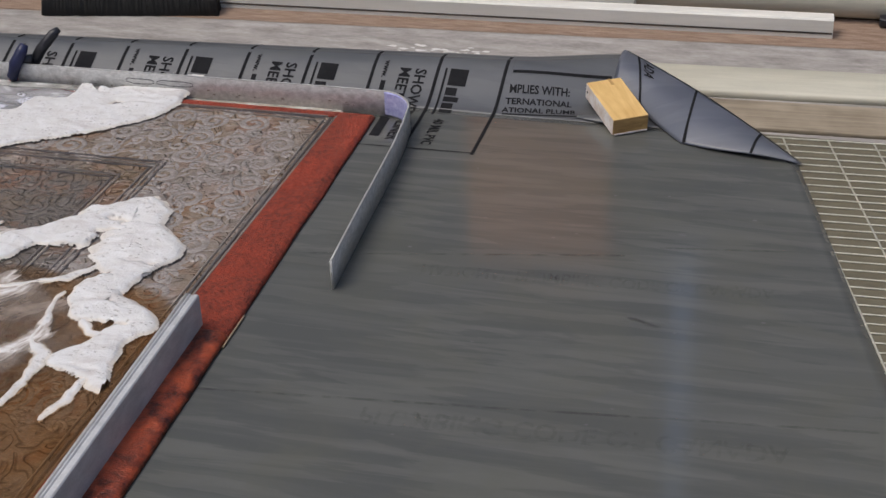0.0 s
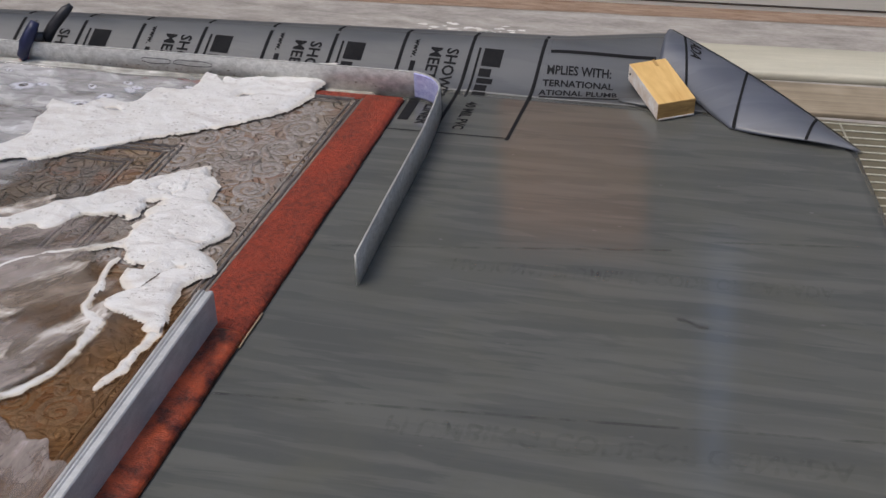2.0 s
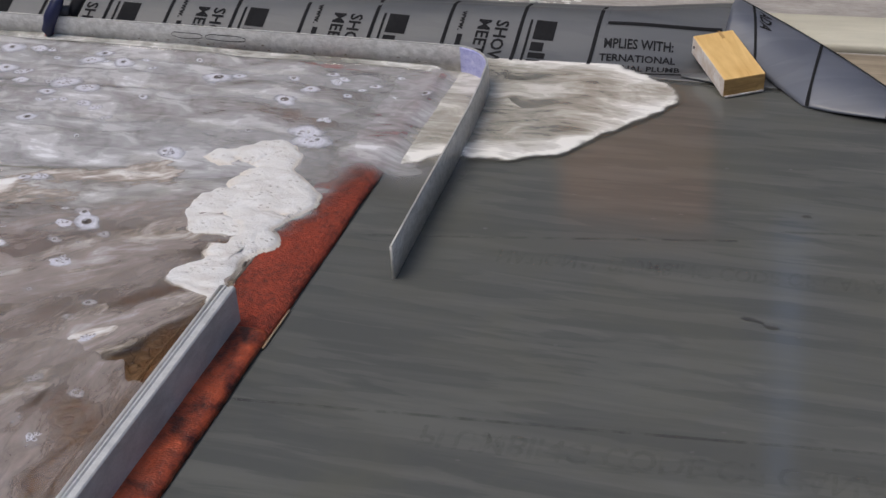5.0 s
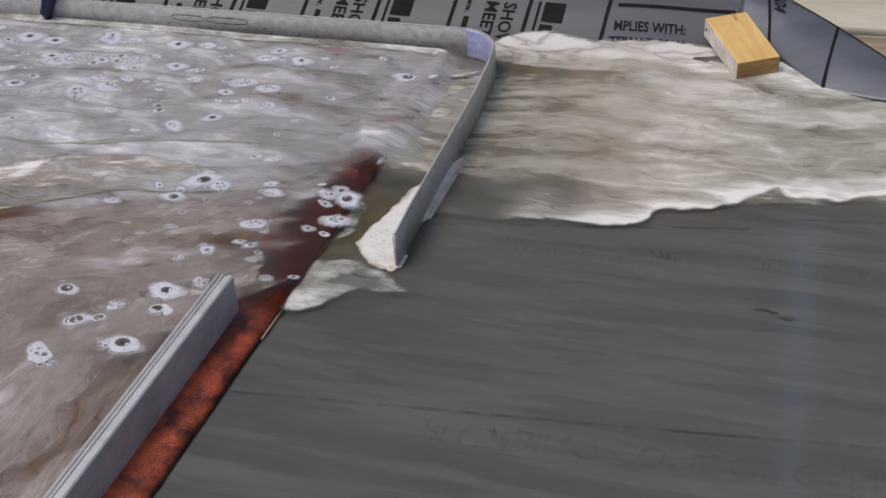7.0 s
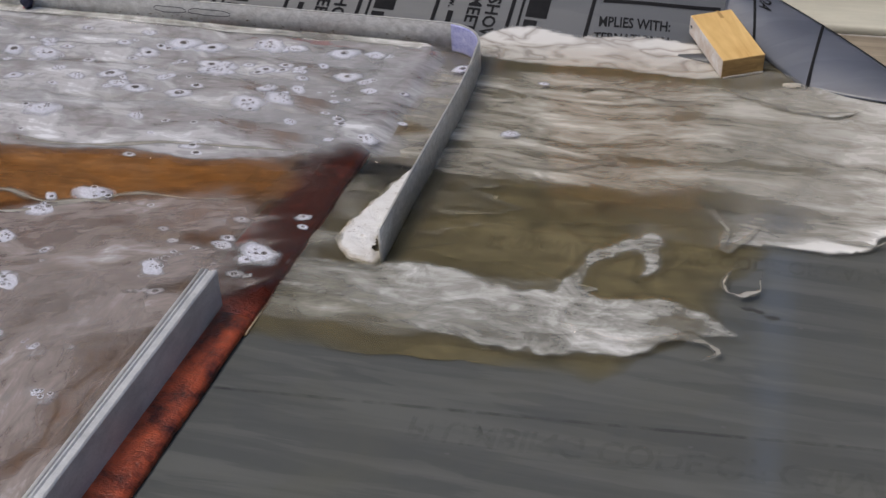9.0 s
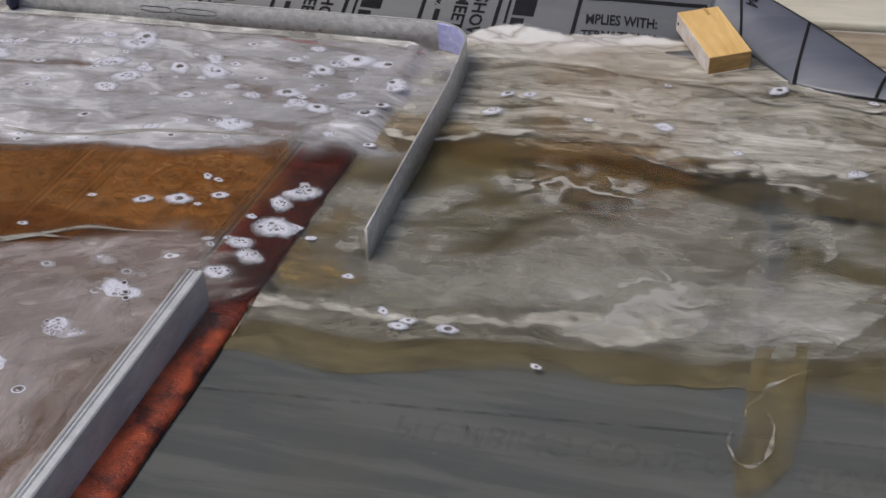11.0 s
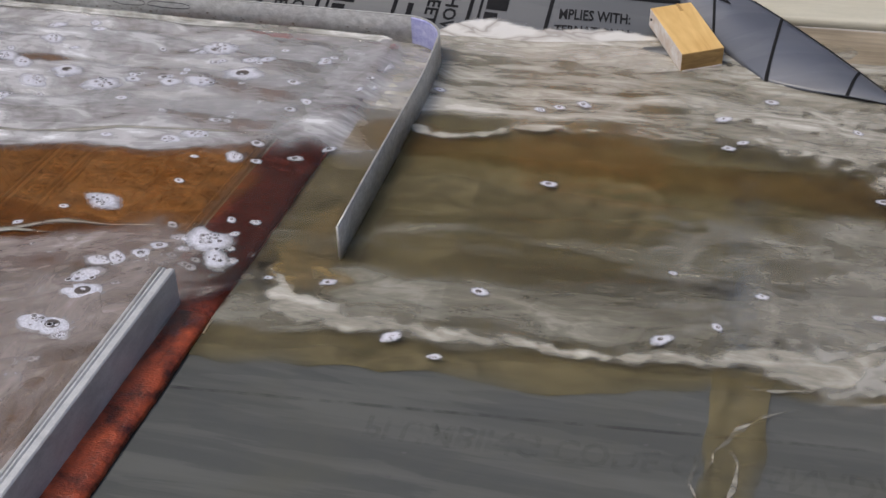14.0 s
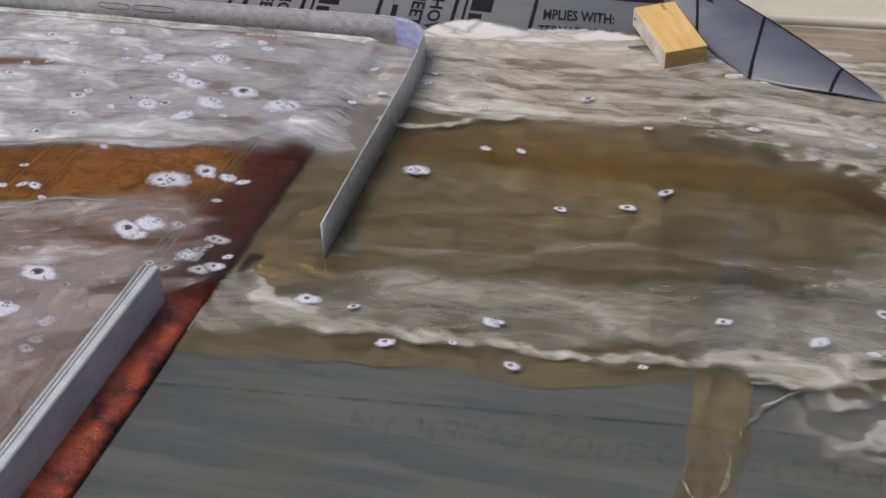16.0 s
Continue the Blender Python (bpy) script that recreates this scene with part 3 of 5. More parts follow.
def letters(name, words, at, size, turn, material=PRINT, stretch=1.0, flip=False, lift=None, place=on_liner, parent=None):
    """Printed words laid on the liner; turn in degrees, flip mirrors them top to bottom."""
    lift = lift or 0.0010
    cu = bpy.data.curves.new("words", "FONT")
    cu.body, cu.size, cu.resolution_u, cu.offset = words, size, 2, 0.022 * size
    tmp = bpy.data.objects.new("words", cu)
    scene.collection.objects.link(tmp)
    bpy.context.view_layer.update()
    me = bpy.data.meshes.new_from_object(tmp.evaluated_get(bpy.context.evaluated_depsgraph_get()))
    bpy.data.objects.remove(tmp)
    c, s = math.cos(radians(turn)), math.sin(radians(turn))
    for v in me.vertices:
        x, y = v.co.x * stretch, v.co.y * (-1 if flip else 1)
        v.co = place(at[0] + x * c - y * s, at[1] + x * s + y * c, lift)
    me.materials.clear()
    me.materials.append(material)
    return part(name, me, None, parent or liner)


lines_x = [-0.695 - 0.15 * i for i in range(8, 0, -1)] + [-0.695, -0.555, -0.408, -0.256, -0.106, 0.048, 0.197, 0.350]
for i, x in enumerate(lines_x):
    ribbon("printed_line", (x, crest_y(x) + 0.03), (x - 0.004, 1.022), 0.0075)
    if i + 1 == len(lines_x):
        break
    far = 1.408 + 0.062 * x
    if (len(lines_x) - i) % 2 == 0:
        # plain shape in place of a maker's mark, with its underline, and the grade beside it
        ribbon("mark_underline", (x + 0.018, far - 0.085), (x + 0.018, far - 0.225), 0.005)
        for k, (w, l) in enumerate(((0.042, 0.044), (0.026, 0.020), (0.034, 0.014), (0.026, 0.018), (0.028, 0.014))):
            y0 = far - 0.085 - (0, 0.050, 0.074, 0.092, 0.114)[k]
            ribbon("mark_block", (x + 0.028 + w / 2, y0), (x + 0.028 + w / 2, y0 - l), w, n=4)
        letters("print", "40 MIL PVC", (x + 0.030, far - 0.245), 0.032, -90, stretch=0.80)
    else:
        letters("print", "www.", (x + 0.022, far - 0.070), 0.020, -90)
        ribbon("print_bar", (x + 0.030, far - 0.125), (x + 0.030, far - 0.215), 0.011)
        letters("print", "SHOWER", (x + 0.098, far - 0.085), 0.036, -90, stretch=0.95)
        letters("print", "LINER", (x + 0.098, far - 0.262), 0.036, -90, stretch=0.95)
        letters("print", "MEET", (x + 0.062, far - 0.085), 0.036, -90, stretch=0.95)
        ribbon("print_bar", (x + 0.069, far - 0.200), (x + 0.069, far - 0.340), 0.022)
ribbon("printed_line", (-1.5, 1.010), (0.352, 1.030), 0.003)
ribbon("printed_line", (0.366, 1.345), (0.585, 1.372), 0.008)
ribbon("printed_line", (0.366, 1.224), (0.585, 1.248), 0.005)
letters("print", "MPLIES WITH:", (0.368, 1.289), 0.030, 7, stretch=0.74)
letters("print", "TERNATIONAL", (0.366, 1.258), 0.024, 7, stretch=0.90)
letters("print", "ATIONAL PLUMB", (0.364, 1.231), 0.023, 7, stretch=0.92)
# overlap edge of the printed panel
ribbon("panel_edge", (0.364, 1.44), (0.362, 1.03), 0.0016, GHOST)
# print that shows faintly through from the underside
letters("faint_print", "PLUMBING CODE OF CANADA", (0.38, 0.135), 0.060, 3, GHOST, 0.80, True)
letters("faint_print", "NATIONAL PLUMBING CODE OF CANADA", (0.36, 0.578), 0.050, 3.5, GHOST, 0.66, True)
ribbon("faint_line", (0.10, 0.128), (1.18, 0.235), 0.006, FAINTLINE)
ribbon("faint_line", (0.14, 0.575), (0.72, 0.680), 0.006, FAINTLINE)
ribbon("faint_line", (0.78, 0.72), (1.04, 0.755), 0.006, FAINTLINE)


def on_flap(x, y, lift):
    p = Vector(flap_point(min(max(x, 0), 1), min(max(y, 0), 1)))
    return p + Vector((-0.3, -0.3, 0.9)).normalized() * (lift + 0.0008)


for u0, u1, w in ((0.20, 0.09, 0.016), (0.515, 0.44, 0.014), (0.80, 0.80, 0.012)):
    me = grid_mesh(12, 2, lambda u, v: tuple(on_flap(u0 + (u1 - u0) * u + w * (v - 0.5), u, 0.0006)), PRINT)
    part("printed_line", me, None, liner)
letters("print", "ADA", (0.13, 0.93), 0.16, -80, stretch=1.15, place=lambda x, y, l: on_flap(0.13 + (x - 0.13) * 0.55, 0.93 + (y - 0.93) * 1.0, l))
# fine dark specks on the wet sheet
b = bmesh.new()
rng = random.Random(3)
for x, y, r in [(0.815, 0.775, 0.005), (0.80, 0.46, 0.006), (0.78, 0.47, 0.005), (0.765, 0.475, 0.007)] + [(rng.uniform(0.2, 1.0), rng.uniform(0.0, 1.0), rng.uniform(0.0012, 0.003)) for _ in range(30)]:
    b.faces.new([b.verts.new((x + 1.8 * r * rng.uniform(0.5, 1.2) * math.cos(math.tau * k / 7), y + r * rng.uniform(0.5, 1.1) * math.sin(math.tau * k / 7), liner_z(x, y) + 0.0009)) for k in range(7)])
part("specks", b, simple("grey_specks", (0.035, 0.035, 0.035), (0.06, 0.06, 0.055), 0.5), liner)["kind"] = "stuff"

# ---- pine block ----
block = thing("wood_block", pose(0.620, 1.161, 0.0012, 7, 0, 31), "pine offcut block with one flaking white side, holding the liner down", "wood block")
b = bmesh.new()
box(b, (0, 0, 0), (0.081, 0.160, 0.038), 0.0022)
b.normal_update()
for f in b.faces:
    n = f.normal
    f.material_index = 2 if n.x < -0.7 else (1 if abs(n.y) > 0.7 else 0)
part("block", b, [PINE, ENDGRAIN, PAINTED], block, smooth=False)
b = bmesh.new()
box(b, (0.003, -0.0028, 0.0004), (0.079, 0.0003, 0.0034), 0.0006)
part("paint_edge", b, PAINTED, block, "white flaking paint edge")
b = bmesh.new()
bmesh.ops.create_cone(b, cap_ends=True, segments=10, radius1=0.0028, radius2=0.0028, depth=0.002, matrix=pose(-0.0004, 0.148, 0.020, 0, 90, 0))
part("nail_head", b, BLACKP, block, "dark nail head")
b = bmesh.new()
box(b, (0.050, 0.135, 0.0372), (0.056, 0.1605, 0.0386), 0.0004)
part("split", b, ENDGRAIN, block, "small split in the wood")

# ---- bent aluminium strip behind and beside the rug ----
pts = [(-2.2 + 0.11 * i, 1.158 + 0.004 * i * 0.9 / 1.0 * 0.45) for i in range(20)]
pts = [(x, 1.160 + 0.011 * smooth01(-1.2, 0.05, x)) for x, _ in pts if x < 0.03] + [(0.060, 1.171)]
cx, cy, r = 0.105, 1.085, 0.086
for i in range(1, 13):
    a = radians(90 - 88 * i / 12)
    pts.append((cx + r * math.cos(a) * 1.0 + 0.0, cy + r * math.sin(a)))
pts += [(0.198, 1.03), (0.206, 0.93), (0.211, 0.80), (0.216, 0.65), (0.221, 0.53), (0.224, 0.462)]
strip = thing("bent_metal_strip", (0, 0, 0), "bent scuffed aluminium strip standing on edge round the rug corner", "metal strip")
b = bmesh.new()
sweep(b, pts, [(-0.0022, 0.0), (-0.0022, 0.0585), (-0.0016, 0.060), (0.0016, 0.060), (0.0022, 0.0585), (0.0022, 0.0)])
part("strip_body", b, ALU, strip)
b = bmesh.new()
sweep(b, pts, [(-0.0023, 0.0592), (-0.0015, 0.0606), (0.0015, 0.0606), (0.0023, 0.0592)])
part("cut_edge", b, ALU_EDGE, strip, "bright cut metal edge")
# blue reflection on the bend, put in as a thin coloured layer
b = bmesh.new()
sweep(b, [q for q in pts if q[0] > 0.083 and q[1] > 1.02], [(-0.0024, 0.002), (-0.0030, 0.006), (-0.0030, 0.055), (-0.0024, 0.0590)])
part("blue_sheen", b, simple("painted_blue_sheen", (0.30, 0.32, 0.66), (0.66, 0.67, 0.90), 0.25, 0.2, 55, (1, 1, 1.5), 0.1), strip, "pale blue reflected sheen, put on the bend as colour")
# dried dirt on the strip's inner face
b = bmesh.new()
rng = random.Random(8)
for i in range(36):
    x = rng.uniform(-0.75, 0.05)
    yy = 1.1600 + 0.011 * smooth01(-1.2, 0.05, x) - 0.0030
    z, r = rng.uniform(0.018, 0.030), rng.uniform(0.0008, 0.0022)
    b.faces.new([b.verts.new((x + r * rng.uniform(0.6, 2.4) * math.cos(math.tau * k / 7), yy, z + r * rng.uniform(0.4, 0.9) * math.sin(math.tau * k / 7))) for k in range(7)])
part("dirt_marks", b, simple("dried_dirt", (0.22, 0.19, 0.15), (0.34, 0.30, 0.25), 0.8), strip, "dried brown dirt marks")["kind"] = "stuff"
b = bmesh.new()
for x0, x1 in ((-0.50, -0.43), (-0.425, -0.335)):
    n = 30
    ring = []
    for k in range(n):
        a = math.tau * k / n
        x = (x0 + x1) / 2 + (x1 - x0) / 2 * (abs(math.cos(a)) ** 0.5) * (1 if math.cos(a) > 0 else -1)
        z = 0.038 + 0.006 * math.sin(a) + 0.002 * noise.noise((x * 60, z if k else 0, 0))
        ring.append((x, z))
    for k in range(n):
        (xa, za), (xb, zb) = ring[k], ring[(k + 1) % n]
        yy = 1.1600 + 0.011 * smooth01(-1.2, 0.05, xa) - 0.0031
        b.faces.new([b.verts.new(p) for p in ((xa, yy, za), (xb, yy, zb), (xb, yy, zb + 0.0015), (xa, yy, za + 0.0015))])
part("scribble", b, BLACKP, strip, "faint dark loops drawn on the metal")

# ---- near bar ----
bar = thing("metal_bar", (0, 0, RUG_TOP), "aluminium bar with a ridged top lying along the rug border", "metal bar")
b = bmesh.new()
sec = [(0.0, 0.0), (0.0, 0.059), (0.002, 0.061), (0.008, 0.061), (0.0095, 0.0585), (0.0135, 0.0585), (0.015, 0.061), (0.024, 0.061), (0.026, 0.059), (0.026, 0.0)]
sweep(b, [(0.045 + 0.0 * i, 0.288 - 0.11 * i) for i in range(12)][::-1], [(o, z) for o, z in sec])
part("bar_body", b, BAR_ALU, bar, smooth=False)
b = bmesh.new()
sweep(b, [(0.045, 0.287 - 0.11 * i) for i in range(12)][::-1], [(0.0180, 0.0612), (0.0180, 0.0618), (0.0225, 0.0618), (0.0225, 0.0612)])
part("ridge", b, ALU_EDGE, bar, "bright worn ridge")

# ---- spring clamp on the strip ----
clamp = thing("spring_clamp", (-0.775, 1.162, 0.0), "navy and black plastic spring clamp gripping the metal strip", "clamp")
b = bmesh.new()
tube(b, [(-0.006, -0.008, 0.018), (-0.004, -0.014, 0.034), (0.006, -0.010, 0.062), (0.020, 0.004, 0.090), (0.026, 0.012, 0.104)], [0.008, 0.013, 0.015, 0.013, 0.010], 12)
part("lower_arm", b, BLUEP, clamp, "navy plastic arm")
b = bmesh.new()
tube(b, [(0.026, 0.030, 0.030), (0.036, 0.028, 0.058), (0.054, 0.034, 0.086), (0.082, 0.050, 0.118), (0.094, 0.058, 0.128)], [0.008, 0.013, 0.013, 0.012, 0.007], 12)
part("upper_arm", b, BLACKP, clamp, "black plastic arm")
b = bmesh.new()
tube(b, [(0.000, 0.010, 0.066), (0.038, 0.016, 0.066)], 0.012, 12)
part("pivot", b, BLACKP, clamp)
b = bmesh.new()
tube(b, [(-0.008, -0.005, 0.0155), (-0.006, -0.009, 0.022)], [0.008, 0.010], 12)
part("jaw_tip", b, REDP, clamp, "red rubber jaw tip")
b = bmesh.new()
tube(b, [(0.024, 0.022, 0.040), (0.024, 0.0045, 0.040)], [0.008, 0.006], 10)
part("back_jaw", b, BLACKP, clamp)

# ---- rug ----
RX, RY = 0.097, 1.155          # its right and back edges
rug = thing("rug", (0, 0, 0), "wet red-bordered rug with carved scrolls, soaked with suds", "rug")


def lean(y):
    """The rug's pattern runs slightly askew to its edge."""
    return -0.037 * (1.12 - y)


def rug_z(x, y):
    d = min(RX - x, RY - y)
    return 0.0022 + (RUG_TOP - 0.0022) * (1 - math.exp(-max(d, 0) / 0.006)) + 0.0007 * noise.noise((x * 22, y * 22, 0))


def rug_x(y):
    return RX + 0.0025 * noise.noise((y * 7, 4, 0)) + 0.001 * noise.noise((y * 60, 4, 0))


def border_side(u, v, y0=0.275, y1=RY):
    y = y0 + u * (y1 - y0)
    x = 0.020 + lean(y) + (rug_x(y) - 0.020 - lean(y)) * v
    return (x, y, rug_z(x, y))


def border_back(u, v):
    x = -2.4 + u * 2.42
    y = 1.118 + (RY - 1.118) * v
    return (x, y, rug_z(x, y))


# near border: wet, and the bar's shade is painted into its darker pile
part("soaked_shaded_border", grid_mesh(180, 30, lambda u, v: border_side(u, v, -0.9, 0.276), SOAKED_SHADED), None, rug, "soaked red pile border, its colour also darkened for the bar's shade").modifiers.new("thick", "SOLIDIFY").thickness = 0.002
part("red_border", grid_mesh(200, 30, border_side, RED), None, rug, "deep red wet pile border").modifiers.new("thick", "SOLIDIFY").thickness = 0.002
part("red_border", grid_mesh(200, 12, border_back, RED), None, rug, "deep red wet pile border").modifiers.new("thick", "SOLIDIFY").thickness = 0.002


def field_point(u, v):
    x, y = -2.4 + u * 2.421, -0.9 + v * 2.016
    return (x + lean(y), y, RUG_TOP - 0.0018 + 0.0012 * noise.noise((x * 30, y * 30, 2)) + 0.0008 * noise.noise((x * 80, y * 80, 5)))


def inner_point(u, v):
    x, y, z = field_point(u * 0.872, v * 0.838)
    return (x, y, z + 0.0007)


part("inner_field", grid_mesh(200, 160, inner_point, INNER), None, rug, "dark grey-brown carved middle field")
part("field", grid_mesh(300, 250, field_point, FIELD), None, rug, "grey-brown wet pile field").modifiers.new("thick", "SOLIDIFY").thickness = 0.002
for off, w, m in ((0.002, 0.004, PALELINE), (0.010, 0.006, DARKLINE), (0.024, 0.0035, PALELINE), (0.275, 0.006, DARKLINE), (0.288, 0.005, PALELINE), (0.300, 0.005, DARKLINE), (0.345, 0.006, PALELINE), (0.356, 0.005, DARKLINE)):
    b = bmesh.new()
    xe, ye = 0.022 - off, 1.118 - off
    z = RUG_TOP + (0.0006 if m is PALELINE else 0.0001)
    sweep(b, [(-2.4, ye), (-1.2, ye), (xe - 0.02, ye)], [(0, z - 0.004), (0, z), (w, z), (w, z - 0.004)])
    part("woven_line", b, m, rug)
    b = bmesh.new()
    sweep(b, [(xe + lean(q), q) for q in (ye + w, 0.7, 0.3, -0.2, -0.9)], [(0, z - 0.004), (0, z), (-w, z), (-w, z - 0.004)])
    part("woven_line", b, m, rug)
b = bmesh.new()
sweep(b, [(rug_x(0.29 - 0.02 * i) + 0.002, 0.345 - 0.02 * i) for i in range(6)], [(-0.001, 0.001), (-0.001, 0.004), (0.001, 0.0035), (0.001, 0.001)])
part("backing_edge", b, BACKING, rug, "pale woven backing edge")


def curl(bm, cx, cy, r, a0, hand, turns, w, h):
    """One carved spiral ridge with a leaf at its tail."""
    n = int(16 * turns)
    prev = None
    for i in range(n + 1):
        s = i / n
        a = a0 + hand * math.tau * turns * s
        rr = r * (0.16 + 0.84 * s)
        ww = 1.45 * w * (0.7 + 0.6 * math.sin(math.pi * s))
        c, q = math.cos(a), math.sin(a)
        ring = [bm.verts.new((cx + (rr + o) * c, cy + (rr + o) * q, RUG_TOP - 0.003 + z)) for o, z in ((-ww, 0), (-ww * 0.55, 0.0012 + 0.22 * h), (ww * 0.55, 0.0012 + 0.22 * h), (ww, 0))]
        if prev:
            for k in range(3):
                bm.faces.new((prev[k], prev[k + 1], ring[k + 1], ring[k]))
        prev = ring


def petal(bm, cx, cy, l, w, a, h):
    c, s = math.cos(a), math.sin(a)
    mid = [bm.verts.new((cx + c * l * t, cy + s * l * t, RUG_TOP - 0.0022 + 0.32 * h * math.sin(math.pi * (0.12 + 0.8 * t)))) for t in (0, 0.35, 0.7, 1)]
    for sg in (1, -1):
        side = [bm.verts.new((cx + c * l * t - s * sg * w * q, cy + s * l * t + c * sg * w * q, RUG_TOP - 0.003)) for t, q in ((0.02, 0.15), (0.35, 1), (0.7, 0.8), (1, 0.1))]
        for k in range(3):
            bm.faces.new((mid[k], mid[k + 1], side[k + 1], side[k]) if sg < 0 else (side[k], side[k + 1], mid[k + 1], mid[k]))


rng = random.Random(21)


def motif(kind, seed, material):
    r = random.Random(seed)
    b = bmesh.new()
    if kind == "flower":
        for k in range(8):
            petal(b, 0, 0, 0.036 * r.uniform(0.85, 1.1), 0.010, math.tau * k / 8, 0.0055)
        curl(b, 0, 0, 0.013, 0, 1, 1.0, 0.0035, 0.006)
    else:
        curl(b, 0, 0, 0.029, 0, 1 if seed % 2 else -1, 1.7, 0.0042, 0.0062)
        for k in range(5):
            a = math.tau * k / 5 + r.uniform(-0.3, 0.3)
            petal(b, 0.027 * math.cos(a), 0.027 * math.sin(a), 0.030, 0.007, a + r.uniform(0.5, 1.2), 0.0056)
        curl(b, 0.034, -0.026, 0.015, 1.0, -1, 1.2, 0.003, 0.0056)
        curl(b, -0.034, 0.026, 0.014, 2.0, 1, 1.2, 0.003, 0.0056)
    return finish(b, material)


scroll_me = [motif("scroll", k, SCROLL) for k in range(5)]
flower_me = [motif("flower", 9 + k, SCROLL) for k in range(2)]
dark_me = [motif("scroll", 20 + k, INNER) for k in range(4)]
step = 0.086
for i in range(14):
    for j in range(13):
        x, y = -0.062 - step * i, 1.056 - step * j
        if not (i < 3 or j < 3):
            continue
        is_flower = (i + 2 * j) % 7 == 0
        q = part("carved_flower" if is_flower else "carved_scroll", rng.choice(flower_me if is_flower else scroll_me), None, rug)
        q.location, q.rotation_euler = (x + lean(y) + rng.uniform(-0.007, 0.007), y + rng.uniform(-0.007, 0.007), 0), (0, 0, rng.uniform(0, 6.28))
        q.scale = (1.25, 1.25, 1)
for i in range(12):
    for j in range(12):
        q = part("carved_motif", rng.choice(dark_me), None, rug)
        q.location, q.rotation_euler = (-0.40 - 0.066 * i + rng.uniform(-0.008, 0.008), 0.715 - 0.066 * j + rng.uniform(-0.008, 0.008), -0.0006), (0, 0, rng.uniform(0, 6.28))
# key-pattern band between the woven lines
b = bmesh.new()
for i in range(60):
    for ax in (0, 1):
        p = -0.31 - 0.036 * i if ax else 0.79 - 0.036 * i
        o = (p, 0.795) if ax else (-0.305, p)
        for q in range(3):
            a = [(0, 0, 0.026, 0.004), (0.022, 0, 0.004, 0.022), (0.008, 0.010, 0.012, 0.004)][q]
            if not ax and p > 0.775:
                continue
            box(b, (o[0] - a[0] - a[2], o[1] - a[1] - a[3], RUG_TOP - 0.003), (o[0] - a[0], o[1] - a[1], RUG_TOP + 0.0002))
part("key_band", b, SCROLL, rug, "carved key-pattern band", False)

# ---- water: sheets of suds and dirty water ----
def tongue(length, width, depth, amp, seed, rim=0.010, thick=0.002, bead=0.003, power=2.2, side_amp=0.02, nu=150, nv=64, material=None, taper=0.0, side=0.35, front_rim=1.0, fade=0.0, thin=0.0, soft=0.0):
    """A sheet of water whose lobed nose is at the origin and which reaches back to x = -length. Its rim is a soft bead of foam."""
    def shape(u, v):
        q = 1 - (1 - u) ** 1.8
        w = 2 * v - 1
        front = -depth * abs(w) ** power + amp * (noise.noise((w * 2.2, seed, 0)) + 0.5 * noise.noise((w * 6, seed, 3)) + 0.16 * noise.noise((w * 15, seed, 6)) + 0.04 * noise.noise((w * 40, seed, 8)))
        x = -length + (length + front) * q
        y = w * width / 2 * (1 - taper * q)
        k = abs(w) ** 3
        y += k * side_amp * (noise.noise((x * 4, seed + (7 if w > 0 else 0), 1)) + 0.45 * noise.noise((x * 14, seed + (7 if w > 0 else 0), 2)) + 0.2 * noise.noise((x * 40, seed, 4)))
        return x, y, (1 - q) * (length + front), (1 - abs(w)) * width / 2

    def dist(u, v):
        _, _, a, s = shape(u, v)
        return min(a, s)

    def place(u, v):
        x, y, a, s = shape(u, v)
        d = min(a, s)
        z = thick * (1 - math.exp(-d / 0.005)) + bead * math.exp(-((d - rim * 0.5) / (rim * 0.5)) ** 2) * (1 - math.exp(-d / 0.002))
        z += 0.0006 * (1 - math.exp(-d / 0.03)) * noise.noise((x * 9, y * 25, seed))
        return (x, y, z)

    def edge(u, v):
        x, y, a, s = shape(u, v)
        return max(front_rim * math.exp(-a / rim), side * math.exp(-s / rim) * (0.5 + 0.9 * noise.noise((x * 6, y, seed))))

    def tail(u, v):
        x, _, _, _ = shape(u, v)
        back = fade * (1 - smooth01(-length + 0.02, -length + 0.45, x + 0.10 * noise.noise((x * 3, v * 9, seed))))
        if thin:
            a = shape(u, v)[2]
            back = max(back, 0.92 * (1 - smooth01(0.004, thin * (1 + 0.7 * noise.noise((v * 8, seed, 2))), a)))
        if soft:
            back = max(back, 1 - smooth01(0.0, soft * (1 + 0.8 * noise.noise((x * 7, v * 3, seed))), shape(u, v)[3]))
        return back

    return grid_mesh(nu, nv, place, material, edge, tail if fade or thin or soft else None)


WATER = []


def water(name, label, me, rows):
    """Rows of (seconds, x, y, z, turn)."""
    ob = tagged(new(name, me), label, "water", kind="")
    WATER.append((ob, rows))
    return ob


Z0 = RUG_TOP + 0.0017
